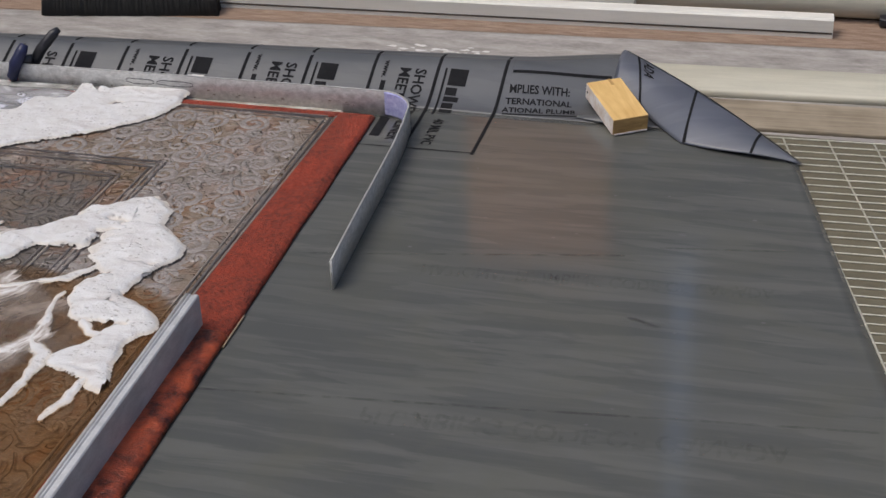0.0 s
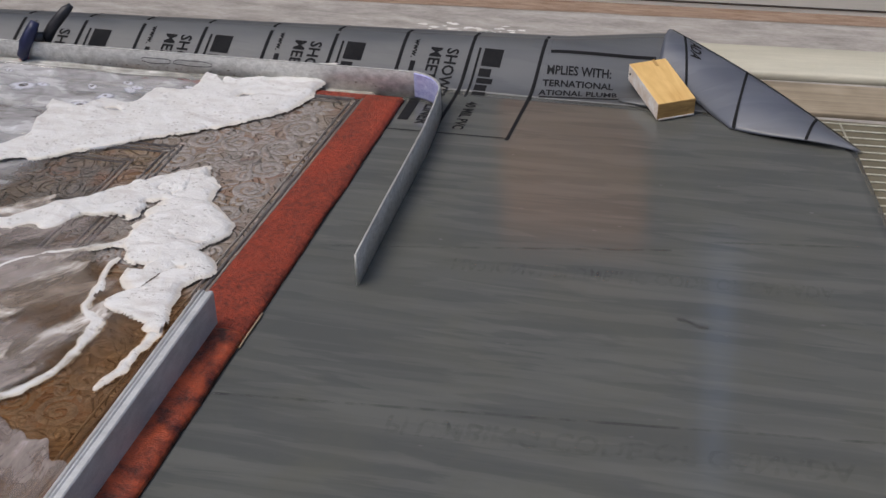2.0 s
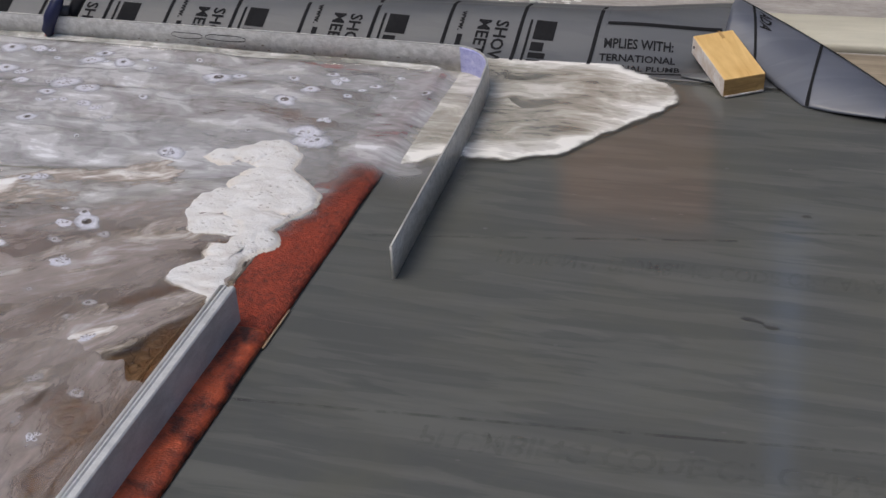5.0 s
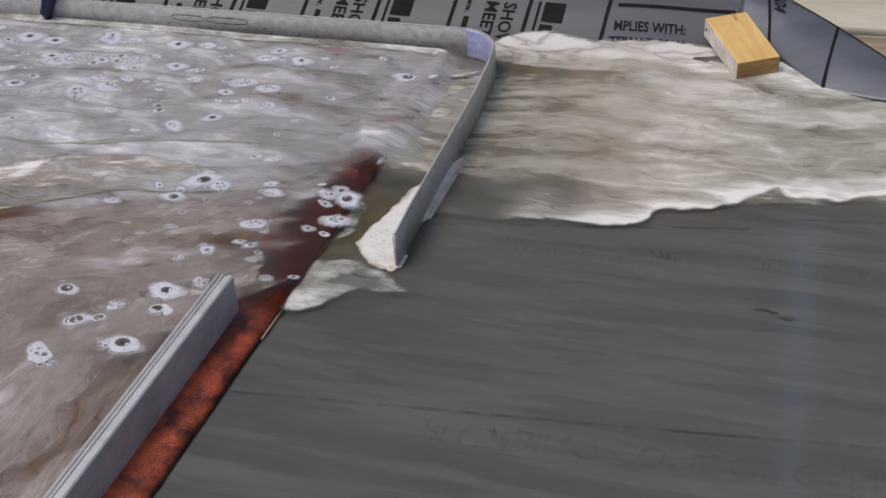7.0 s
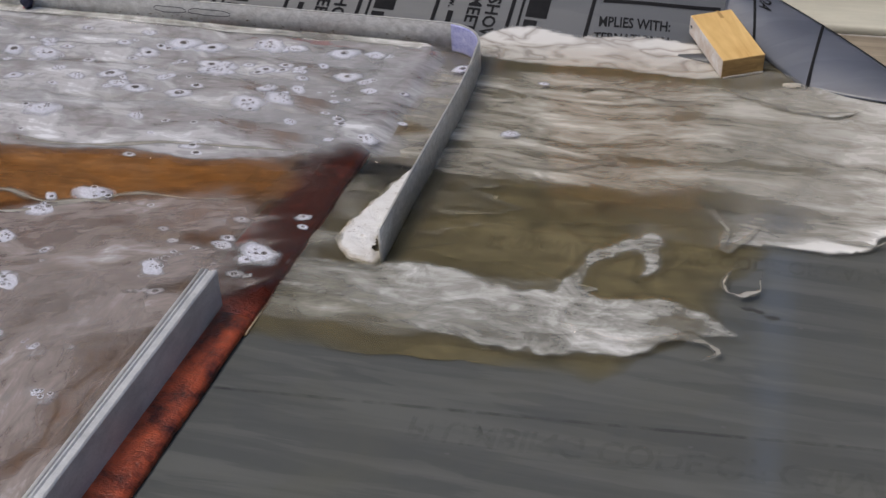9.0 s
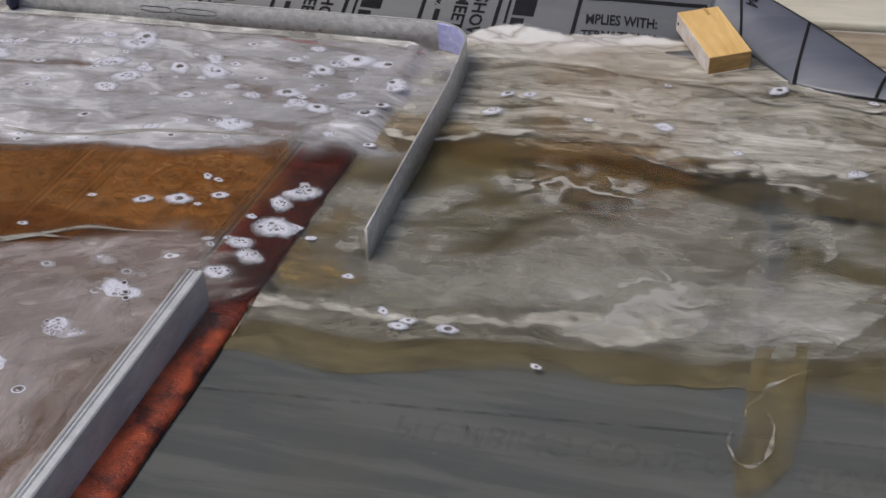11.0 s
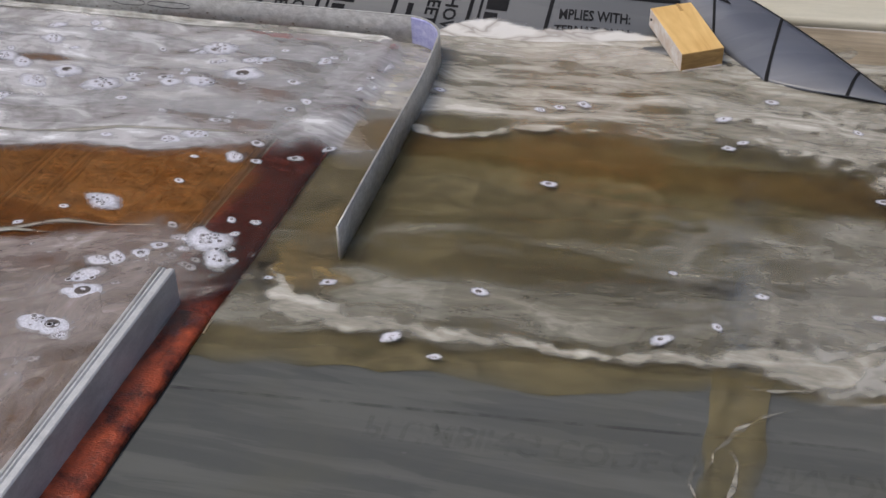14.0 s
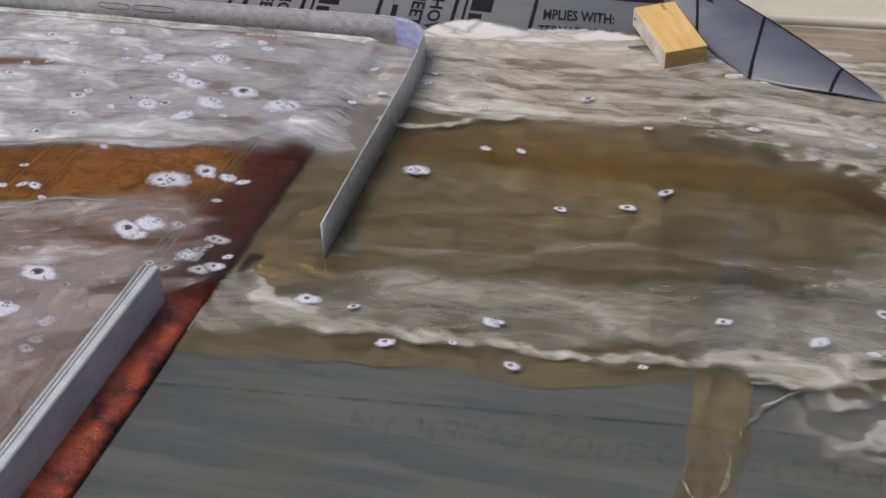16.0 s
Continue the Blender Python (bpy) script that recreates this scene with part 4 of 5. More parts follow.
# dirty amber water that soaks the rug behind the suds
water("amber_water", "thin amber dirty water soaking the rug", tongue(2.6, 1.00, 0.25, 0.05, 31, 0.02, 0.001, 0.0, 2.5, 0.03, material=AMBER),
      [(0, -0.95, 0.66, Z0, 0), (1.5, -0.80, 0.66, Z0, 0), (3, -0.45, 0.66, Z0, 0), (5, 0.0, 0.65, Z0, 0), (6.5, 0.022, 0.65, Z0, 0), (16, 0.022, 0.65, Z0, 0)])
water("amber_water", "thin amber dirty water beside the metal bar", tongue(1.5, 0.60, 0.12, 0.03, 35, 0.02, 0.001, 0.0, 3.0, 0.01, material=DREGS),
      [(0, -0.285, 0.40, Z0 + 0.0006, 90), (3, -0.285, 0.44, Z0 + 0.0006, 90), (6, -0.285, 0.48, Z0 + 0.0006, 90), (16, -0.285, 0.48, Z0 + 0.0006, 90)])

# suds on the rug: tongues from the far side and from the near side; the foam ridge on each nose runs on over the edge
SUDS_LABEL = "milky grey soap suds spreading over the wet rug"


def spline(points, closed, per=8):
    """A smooth line through a few places."""
    p = [np.array(q, float) for q in points]
    n, out = len(p), []
    for i in range(n if closed else n - 1):
        q = [p[(i + k) % n] if closed else p[min(max(i + k, 0), n - 1)] for k in (-1, 0, 1, 2)]
        for j in range(per):
            f = j / per
            out.append(0.5 * (2 * q[1] + (q[2] - q[0]) * f + (2 * q[0] - 5 * q[1] + 4 * q[2] - q[3]) * f * f + (3 * q[1] - q[0] - 3 * q[2] + q[3]) * f ** 3))
    if not closed:
        out.append(p[-1])
    return np.array(out)


def warped_grid(line, pad, step, seed, wobble):
    """A grid round a line, its places shifted by noise at two sizes, and three noises on it."""
    lo, hi = line.min(axis=0) - pad, line.max(axis=0) + pad
    gx, gy = np.meshgrid(np.arange(lo[0], hi[0], step), np.arange(lo[1], hi[1], step), indexing="ij")
    v = np.array([(*noise.noise_vector((x * 15, y * 15, seed)), *noise.noise_vector((x * 44, y * 44, seed + 3))) for x, y in zip(gx.ravel().tolist(), gy.ravel().tolist())])
    v = v.T.reshape((6, *gx.shape))
    return gx, gy, gx + wobble * (v[0] + 0.55 * v[3]), gy + wobble * (v[1] + 0.55 * v[4]), v[2], v[5]


def line_distance(x, y, a, b):
    """Least distance of places to the pieces a-b, the side of the nearest piece, and where along the line it lies."""
    best, side, along = np.full(x.shape, 9.0), np.zeros(x.shape), np.zeros(x.shape)
    run = 0.0
    for (ax, ay), (bx, by) in zip(a.tolist(), b.tolist()):
        dx, dy = bx - ax, by - ay
        l2 = dx * dx + dy * dy + 1e-12
        f = np.clip(((x - ax) * dx + (y - ay) * dy) / l2, 0, 1)
        d = np.hypot(x - ax - f * dx, y - ay - f * dy)
        near = d < best
        best = np.where(near, d, best)
        side = np.where(near, np.sign(dx * (y - ay) - dy * (x - ax)), side)
        along = np.where(near, run + f * math.sqrt(l2), along)
        run += math.sqrt(l2)
    return best, side, along


def masked_mesh(gx, gy, z, keep, material, edge, tail=None):
    index = -np.ones(gx.shape, int)
    index[keep] = np.arange(keep.sum())
    i, j = np.nonzero(keep[:-1, :-1] & keep[1:, :-1] & keep[1:, 1:] & keep[:-1, 1:])
    faces = np.stack([index[i, j], index[i + 1, j], index[i + 1, j + 1], index[i, j + 1]], 1).tolist()
    me = bpy.data.meshes.new("sheet")
    me.from_pydata(list(zip(gx[keep].tolist(), gy[keep].tolist(), z[keep].tolist())), [], faces)
    me.polygons.foreach_set("use_smooth", [True] * len(faces))
    me.attributes.new("edge", "FLOAT", "POINT").data.foreach_set("value", edge[keep].tolist())
    if tail is not None:
        me.attributes.new("tail", "FLOAT", "POINT").data.foreach_set("value", tail[keep].tolist())
    me.materials.append(material)
    return me


def ease(a, b, x):
    u = np.clip((x - a) / (b - a), 0, 1)
    return u * u * (3 - 2 * u)


def pool(points, material, seed, rim=0.02, gain=0.3, soft=0.01, thick=0.001, wobble=0.010, step=0.006, drape=False, fade=None):
    """A sheet of water within a closed smooth outline; gain thickens its rim, soft thins its border, fade = (x0, x1) thins it between them."""
    line = spline(points, True)
    gx, gy, wx, wy, n1, n2 = warped_grid(line, 0.03, step, seed, wobble)
    d, _, _ = line_distance(wx, wy, line, np.roll(line, -1, axis=0))
    inside = np.zeros(gx.shape, bool)
    for (ax, ay), (bx, by) in zip(line.tolist(), np.roll(line, -1, axis=0).tolist()):
        if ay != by:
            inside ^= ((ay > wy) != (by > wy)) & (wx < (bx - ax) * (wy - ay) / (by - ay) + ax)
    d = np.where(inside, d, -d)
    z = thick * (1 - np.exp(-np.clip(d, 0, 1) / 0.005)) + 0.0003 * n1
    if drape:
        z += np.array([liner_z(x, y) + 0.0016 for x, y in zip(gx.ravel().tolist(), gy.ravel().tolist())]).reshape(gx.shape)
    edge = gain * np.exp(-np.clip(d, 0, 1) / rim) * (0.7 + 0.8 * n1)
    tail = 1 - ease(-0.001, soft, d * (1 + 0.8 * n2))
    if fade:
        tail = np.maximum(tail, 1 - ease(fade[0], fade[1], gx + 0.05 * n1))
    return masked_mesh(gx, gy, z, d > -2 * step, material, edge, tail)


def foam_band(points, depth, seed, height=0.008, torn=0.5, vary=0.75, cut=None, wobble=0.012, step=0.0030):
    """A low band of foam: a lobed front along the points, foam on the left of their run, torn into streaks and holes behind."""
    line = spline(points, False)
    gx, gy, wx, wy, n1, n2 = warped_grid(line, depth * 1.3, step, seed, wobble)
    d, side, s = line_distance(wx, wy, line[:-1], line[1:])
    d = d * side
    slow = np.array([noise.noise((q * 11, seed, 0)) for q in s.ravel().tolist()]).reshape(s.shape)
    reach = depth * (0.62 + vary * slow) * np.minimum(1, 0.45 + 8 * np.minimum(s, s.max() - s))
    streak = np.array([noise.noise((x * 13, y * 30, seed)) + 0.22 * noise.noise((x * 36, y * 60, seed)) for x, y in zip(wx.ravel().tolist(), wy.ravel().tolist())]).reshape(s.shape)
    f = np.minimum(d, reach - d)
    f = np.minimum(f, 0.030 * (1.0 - torn * ease(0.25, 1.0, d / np.maximum(reach, 0.004))) - 0.045 * np.maximum(streak - 0.18, 0) - 0.004)
    if cut:
        f = np.minimum(f, cut - gx)
    z = np.where(f > 0, 0.001 + height * (0.45 * ease(-0.001, 0.006, f) + 0.55 * ease(-0.001, 0.020, f)) * (0.80 + 0.40 * n1 + 0.20 * n2), 0.001 + 0.5 * f)
    return masked_mesh(gx, gy, np.maximum(z, -0.006), f > -0.006, FOAM, np.clip(f / 0.010, 0, 1))


def rug_tongue(i, y, width, times, seed, depth=0.10, amp=0.05, rim=0.016, length=2.4, material=RUGSUDS, front_rim=0.10):
    z = Z0 + 0.0010 + 0.0003 * i
    me = tongue(length, width, depth, amp, seed, rim, 0.0015, 0.0006, 2.0, 0.045, material=material, front_rim=front_rim, side=0.15, thin=0.075, soft=0.035)
    water("suds_sheet", SUDS_LABEL, me, [(t, x, y + dy, z, dt) for t, x, dy, dt in times])


rug_tongue(0, 1.096, 0.170, [(0, -0.36, 0, 0), (1.5, -0.18, 0, 0), (3, 0.0, 0, 0), (3.8, 0.082, 0, 0), (16, 0.086, 0, 0)], 1, 0.06, 0.03, 0.022)
rug_tongue(1, 1.010, 0.180, [(0, -0.47, 0, 0), (1.5, -0.27, 0, 0), (3, -0.06, 0, 0), (4.3, 0.082, 0, 0), (16, 0.086, 0, 0)], 2, rim=0.020)
rug_tongue(2, 0.895, 0.200, [(0, -0.62, 0, 6), (1.5, -0.42, 0, 6), (3, -0.14, 0, 4), (4.8, 0.080, 0, 2), (9, 0.082, 0, 2), (12, 0.082, 0.015, 5), (16, 0.082, 0.02, 6)], 3, rim=0.018)
rug_tongue(3, 0.760, 0.220, [(0, -0.85, 0, 10), (1.5, -0.58, 0, 8), (3, -0.24, 0, 4), (5.2, 0.050, 0, 2), (6.0, 0.080, 0, 2), (9, 0.082, 0.015, 4), (12, 0.03, 0.07, 9), (14, 0.06, 0.05, 9), (16, 0.082, 0.07, 10)], 14, rim=0.018)
rug_tongue(4, 0.60, 0.300, [(0, -0.40, -0.22, 38), (3, -0.17, -0.02, 40), (5.3, 0.000, -0.03, 30), (6.0, 0.050, -0.05, 26), (6.5, 0.080, -0.08, 22), (9, 0.080, -0.10, 22), (12, 0.08, -0.23, 26), (13, 0.09, -0.22, 26), (16, 0.080, -0.12, 20)], 27, 0.10, 0.06, 0.034, material=BROWNSUDS)
rug_tongue(5, 0.46, 0.230, [(0, -0.40, -0.36, 62), (3, -0.12, -0.13, 60), (5.3, -0.010, -0.01, 52), (6.6, 0.070, -0.04, 40), (9, 0.075, -0.05, 38), (12, 0.085, -0.08, 40), (16, 0.075, -0.06, 38)], 39, 0.08, 0.05, 0.030, material=BROWNSUDS)

# white foam that the suds push before them
def front_foam(points, depth, seed, rows, torn=0.5, z=Z0 + 0.0024, height=0.008, vary=0.75, cut=None, label="thick white foam pushed along at the front of the suds"):
    ob = tagged(new("drifting_foam", foam_band(points, depth, seed, height, torn, vary, cut)), label, "foam")
    WATER.append((ob, [(t, x, y, z + dz, turn) for t, x, y, dz, turn in rows]))


front_foam([(-0.345, 1.175), (-0.352, 1.120), (-0.372, 1.060), (-0.425, 0.985), (-0.515, 0.925), (-0.640, 0.840), (-0.800, 0.740)][::-1], 0.36, 5,
           [(0, 0, 0, 0, 0), (1.5, 0.195, -0.004, 0, 0), (3, 0.385, -0.012, 0, 0), (3.5, 0.430, -0.012, 0, 0), (4.0, 0.455, -0.012, -0.012, 0), (4.6, 0.47, -0.012, -0.03, 0), (16, 0.47, -0.012, -0.03, 0)], 0.4, vary=0.32)
front_foam([(-0.560, 0.400), (-0.373, 0.562), (-0.281, 0.648), (-0.225, 0.690), (-0.190, 0.660)][::-1], 0.13, 9,
           [(0, 0, 0, -0.0002, 0), (1.5, 0.028, 0.052, -0.0002, 0), (3, 0.070, 0.130, -0.0002, 0), (4.0, 0.10, 0.150, -0.006, 0), (4.8, 0.12, 0.16, -0.03, 0), (16, 0.12, 0.16, -0.03, 0)], 0.6)
front_foam([(-0.300, 0.640), (-0.225, 0.690), (-0.176, 0.650), (-0.166, 0.591), (-0.090, 0.520), (-0.103, 0.434), (-0.137, 0.345)][::-1], 0.25, 8,
           [(0, 0, 0, 0, 0), (1.5, 0.034, 0.040, 0, 0), (3, 0.052, 0.095, 0, 0), (4.4, 0.095, 0.125, 0, 0), (5.5, 0.138, 0.128, 0, 0), (6.0, 0.160, 0.118, -0.003, 0), (6.5, 0.165, 0.110, -0.026, 0), (7.0, 0.165, 0.11, -0.035, 0), (16, 0.165, 0.11, -0.035, 0)], 0.85, vary=0.5)
front_foam([(-0.125, 0.400), (-0.137, 0.349), (-0.060, 0.300), (-0.030, 0.255), (-0.060, 0.200), (-0.045, 0.090)][::-1], 0.125, 13,
           [(0, 0, 0, 0.0003, 0), (1.5, 0.005, 0.130, 0.0003, 0), (3, 0.018, 0.235, 0.0003, 0), (4.4, 0.03, 0.28, 0.0003, 0), (5.5, 0.060, 0.20, -0.007, 0), (6.4, 0.08, 0.19, -0.02, 0), (7.0, 0.08, 0.19, -0.035, 0), (16, 0.08, 0.19, -0.035, 0)], 0.45)
for strand, seed in (([(-0.185, 0.370), (-0.175, 0.250), (-0.110, 0.190), (-0.085, 0.090), (-0.110, -0.020)], 19), ([(-0.210, 0.440), (-0.300, 0.360), (-0.370, 0.330), (-0.460, 0.240)], 23), ([(-0.250, 0.330), (-0.235, 0.200), (-0.190, 0.120), (-0.200, 0.000), (-0.270, -0.100)], 29)):
    front_foam(strand, 0.026, seed, [(0, 0, 0, -0.0004, 0), (1.5, 0.03, 0.07, -0.0004, 0), (3, 0.05, 0.15, -0.0006, 0), (4.2, 0.06, 0.17, -0.003, 0), (5.0, 0.07, 0.18, -0.02, 0), (16, 0.07, 0.18, -0.03, 0)], 0.8, height=0.003, vary=0.9, label="thin strand of white foam trailing over amber water")
# streaks of foam drawn out over the amber water behind it
for k, (x, y, w, a, seed) in enumerate(((-0.30, 0.36, 0.20, 52, 61), (-0.20, 0.24, 0.14, 70, 63), (-0.42, 0.52, 0.17, 34, 65), (-0.30, 0.10, 0.22, 62, 67))):
    me = tongue(1.0, w, 0.06, 0.05, seed, 0.012, 0.001, 0.0, 1.8, 0.04, material=THREADS, front_rim=0.15, side=0.0, fade=1.0, soft=0.05, thin=0.03)
    water("foam_veil", "thin white foam veil drawn out over amber water", me,
          [(0, x, y, Z0 + 0.0021 + 0.0002 * k, a), (1.5, x + 0.05, y + 0.05, Z0 + 0.0021 + 0.0002 * k, a), (3, x + 0.09, y + 0.10, Z0 + 0.0021 + 0.0002 * k, a - 4), (5.5, x + 0.22, y + 0.16, Z0 + 0.0021 + 0.0002 * k, a - 12), (7.5, x + 0.25, y + 0.16, Z0 + 0.0002 * k, a - 14), (9, x + 0.25, y + 0.16, Z0 - 0.010, a - 14), (16, x + 0.25, y + 0.16, Z0 - 0.010, a - 14)])
me = tongue(1.4, 0.42, 0.10, 0.06, 45, 0.012, 0.001, 0.0, 1.8, 0.05, material=TAN, front_rim=0.1, side=0.0, soft=0.08, thin=0.05)
water("suds_sheet", "thin tan film of suds over the amber water", me,
      [(0, -0.20, 0.34, Z0 + 0.0016, 52), (1.5, -0.17, 0.38, Z0 + 0.0016, 52), (3, -0.13, 0.42, Z0 + 0.0016, 50), (5.5, -0.03, 0.46, Z0 + 0.0016, 44), (9, 0.0, 0.42, Z0 + 0.0010, 44), (12, 0.0, 0.28, Z0 + 0.0010, 44), (16, 0.0, 0.30, Z0 + 0.0010, 44)])
me = tongue(2.2, 0.44, 0.12, 0.06, 47, 0.016, 0.0012, 0.0004, 2.0, 0.03, material=RUGSUDS, front_rim=0.1, side=0.1, thin=0.05, soft=0.06)
water("suds_sheet", "milky suds over the middle of the wet rug", me,
      [(0, -0.75, 0.66, Z0 + 0.0005, 8), (3, -0.30, 0.68, Z0 + 0.0007, 8), (5, 0.075, 0.70, Z0 + 0.0009, 8), (7.2, 0.085, 0.73, Z0 + 0.0009, 8), (8.6, 0.085, 0.74, Z0 - 0.0012, 8), (11.7, 0.085, 0.76, Z0 - 0.006, 8), (16, 0.085, 0.76, Z0 - 0.010, 8)])
me = tongue(2.2, 0.034, 0.02, 0.02, 49, 0.012, 0.0016, 0.001, 2.0, 0.012, material=WHITE, front_rim=0.4, side=0.3, soft=0.008)
water("suds_sheet", "white suds held along the foot of the metal strip", me,
      [(0, -0.37, 1.142, Z0 + 0.0030, 0), (1.5, -0.19, 1.142, Z0 + 0.0030, 0), (3, 0.0, 1.142, Z0 + 0.0030, 0), (4, 0.075, 1.145, Z0 + 0.0030, 0), (16, 0.075, 1.145, Z0 + 0.0030, 0)])
me = tongue(2.0, 0.46, 0.10, 0.05, 44, 0.016, 0.0015, 0.0006, 2.0, 0.012, material=BROWNSUDS, front_rim=0.1, side=0.1)
water("suds_sheet", "milky brown suds flowing along the metal bar", me,
      [(0, -0.225, -0.24, Z0 + 0.0029, 90), (1.5, -0.225, -0.10, Z0 + 0.0029, 90), (3, -0.225, 0.10, Z0 + 0.0029, 90), (5.5, -0.225, 0.20, Z0 + 0.0029, 90), (7.0, -0.225, 0.31, Z0 + 0.0029, 90), (12, -0.225, 0.30, Z0 + 0.0029, 90), (16, -0.225, 0.31, Z0 + 0.0029, 90)])

def spill(y0, y1, seed, rows, material=RUGSUDS, sheer=0.42):
    """Suds that slide over the rug's edge and down to the liner."""
    def place(u, v):
        x = -0.16 + 0.30 * u
        y = y0 + (y1 - y0) * v + 0.012 * noise.noise((x * 9, v * 3, seed))
        x += (0.03 * noise.noise((y * 14, seed, 0)) + 0.012 * noise.noise((y * 45, seed, 0))) * u
        d = smooth01(-0.022, 0.030, x)
        z = (RUG_TOP + 0.0022 + 0.0040 * smooth01(-0.14, -0.03, x)) * (1 - d) + 0.0040 * d
        return (x, y, z + 0.0008 * noise.noise((x * 20, y * 60, seed)) - 0.0032 * smooth01(0.10, 0.14, x))

    me = grid_mesh(60, 90, place, material, lambda u, v: 0.10 * (1 - smooth01(0.0, 0.3, u)) - 0.30 * smooth01(0.45, 0.75, u),
                   lambda u, v: max(sheer - 0.10 * smooth01(0.45, 0.60, u), 1 - smooth01(0.0, 0.25, u), smooth01(0.85, 1.0, u), 1 - smooth01(0.02, 0.22, v + 0.05 * noise.noise((u * 5, seed, 1))), smooth01(0.85, 1.0, v)))
    water("suds_spill", "milky suds sliding over the rug's edge", me, rows)


spill(0.68, 1.200, 4, [(0, RX, 0, -0.035, 0), (3.7, RX, 0, -0.035, 0), (4.6, RX, 0, 0, 0), (16, RX, 0, 0, 0)], RUGSUDS, 0.08)
spill(0.34, 0.70, 9, [(0, RX, 0, -0.035, 0), (6.1, RX, 0, -0.035, 0), (6.9, RX, 0, 0, 0), (16, RX, 0, 0, 0)], BROWNSUDS, 0.78)

def border_wash(y0, y1, rows):
    me = grid_mesh(20, 90, lambda u, v: (-0.105 + 0.107 * u + 0.006 * noise.noise((v * 9, u * 2, 3)), y0 + (y1 - y0) * v, RUG_TOP + 0.0016 - 0.008 * smooth01(0.92, 1.0, u)), DARKWASH,
                   lambda u, v: max(1 - smooth01(0.0, 0.35, u), 1 - smooth01(0, 0.10, v), smooth01(0.9, 1, v)))
    water("dark_water", "dark dirty water lying on the red rug border", me, rows)


border_wash(0.66, 1.14, [(0, RX, 0, -0.035, 0), (4.6, RX, 0, -0.035, 0), (6.0, RX, 0, -0.006, 0), (9.0, RX, 0, 0, 0), (16, RX, 0, 0, 0)])
border_wash(0.285, 0.70, [(0, RX, 0, -0.035, 0), (5.9, RX, 0, -0.035, 0), (6.8, RX, 0, 0, 0), (16, RX, 0, 0, 0)])

front_foam([(0.219, 0.800), (0.200, 0.770), (0.168, 0.690), (0.145, 0.610), (0.132, 0.535), (0.150, 0.478), (0.205, 0.452), (0.222, 0.462)], 0.11, 61,
           [(0, 0, 0, -0.045, 0), (5.8, 0, 0, -0.045, 0), (6.8, 0.012, 0.0, -0.0155, 0), (7.4, 0.004, 0, -0.0150, 0), (9.3, 0, 0, -0.0155, 0), (11.5, 0.004, 0, -0.026, 0), (16, 0.004, 0, -0.035, 0)], 0.2, height=0.007, vary=0.2, cut=0.214, label="white foam held against the metal strip")
front_foam([(0.735, 1.166), (0.800, 1.157), (0.880, 1.143), (0.960, 1.128)][::-1], 0.014, 67, [(0, 0, 0, -0.045, 0), (5.6, 0, 0, -0.045, 0), (6.3, 0, 0, -0.0155, 0), (16, 0, 0, -0.0155, 0)], 0.2, height=0.003, label="thin white foam line along the folded liner")

# streams on the liner, which come out from below the rug's edge
water("olive_water", "thin olive-brown dirty water on the grey liner", tongue(2.2, 0.52, 0.16, 0.05, 51, 0.035, 0.0006, 0.0, 2.0, 0.03, material=OLIVE, side=1.2),
      [(0, -0.1, 1.02, 0.0006, 0), (3.8, 0.0, 1.02, 0.0006, 0), (5.5, 0.36, 1.02, 0.0006, 0), (7, 0.90, 1.01, 0.0006, 0), (9, 1.40, 0.98, 0.0006, 0), (16, 1.50, 0.98, 0.0006, 0)])
water("suds_stream", "streaky grey suds drifting over the wet grey liner", tongue(2.6, 0.50, 0.20, 0.06, 55, 0.016, 0.0009, 0.0005, 1.8, 0.03, material=FINE, front_rim=0.3, side=0.1, soft=0.09),
      [(0, 0.02, 1.005, 0.0030, -1), (4.2, 0.08, 1.005, 0.0030, -1), (5.7, 0.60, 0.968, 0.0030, 1), (7, 1.05, 0.950, 0.0030, 1.5), (9, 1.30, 0.962, 0.0030, 2), (12, 1.55, 1.100, 0.0030, 1), (16, 1.85, 1.12, 0.0030, 0)])
water("suds_stream", "cream suds streaming over the liner behind a foam front", pool([(-0.60, 1.26), (0.126, 1.270), (0.240, 1.310), (0.472, 1.310), (0.640, 1.230), (0.752, 1.135), (0.646, 0.965), (0.560, 0.866), (0.428, 0.838), (0.400, 0.862), (0.370, 0.822), (0.245, 0.760), (0.120, 0.700), (-0.60, 0.72)], SUDS, 57, rim=0.034, gain=0.60, soft=0.007, thick=0.002, wobble=0.012, fade=(-0.22, 0.25)),
      [(0, -0.72, 0.02, 0.0041, 0), (3.7, -0.66, 0.02, 0.0041, 0), (5.5, 0, 0, 0.0041, 0), (6.0, 0.12, -0.012, 0.0041, 0), (7, 0.34, -0.065, 0.0041, 0), (9, 0.70, -0.07, 0.0041, 0), (12, 1.15, 0.0, 0.0041, 0), (16, 1.6, 0.02, 0.0041, 0)])
water("foam_pool", "swirled white foam pooled against the raised liner", pool([(0.135, 1.225), (0.165, 1.165), (0.300, 1.150), (0.430, 1.158), (0.560, 1.150), (0.640, 1.185), (0.600, 1.270), (0.480, 1.288), (0.340, 1.262), (0.220, 1.268)], POND, 63, soft=0.006, thick=0.0015, wobble=0.007, step=0.005, drape=True),
      [(0, -0.50, -0.03, -0.02, 0), (4.0, -0.45, -0.03, -0.02, 0), (5.4, -0.06, -0.003, 0, 0), (6.5, 0.0, 0, 0, 0), (12, 0.005, 0, 0.0004, 0), (16, 0.0, 0, 0.0006, 0)])
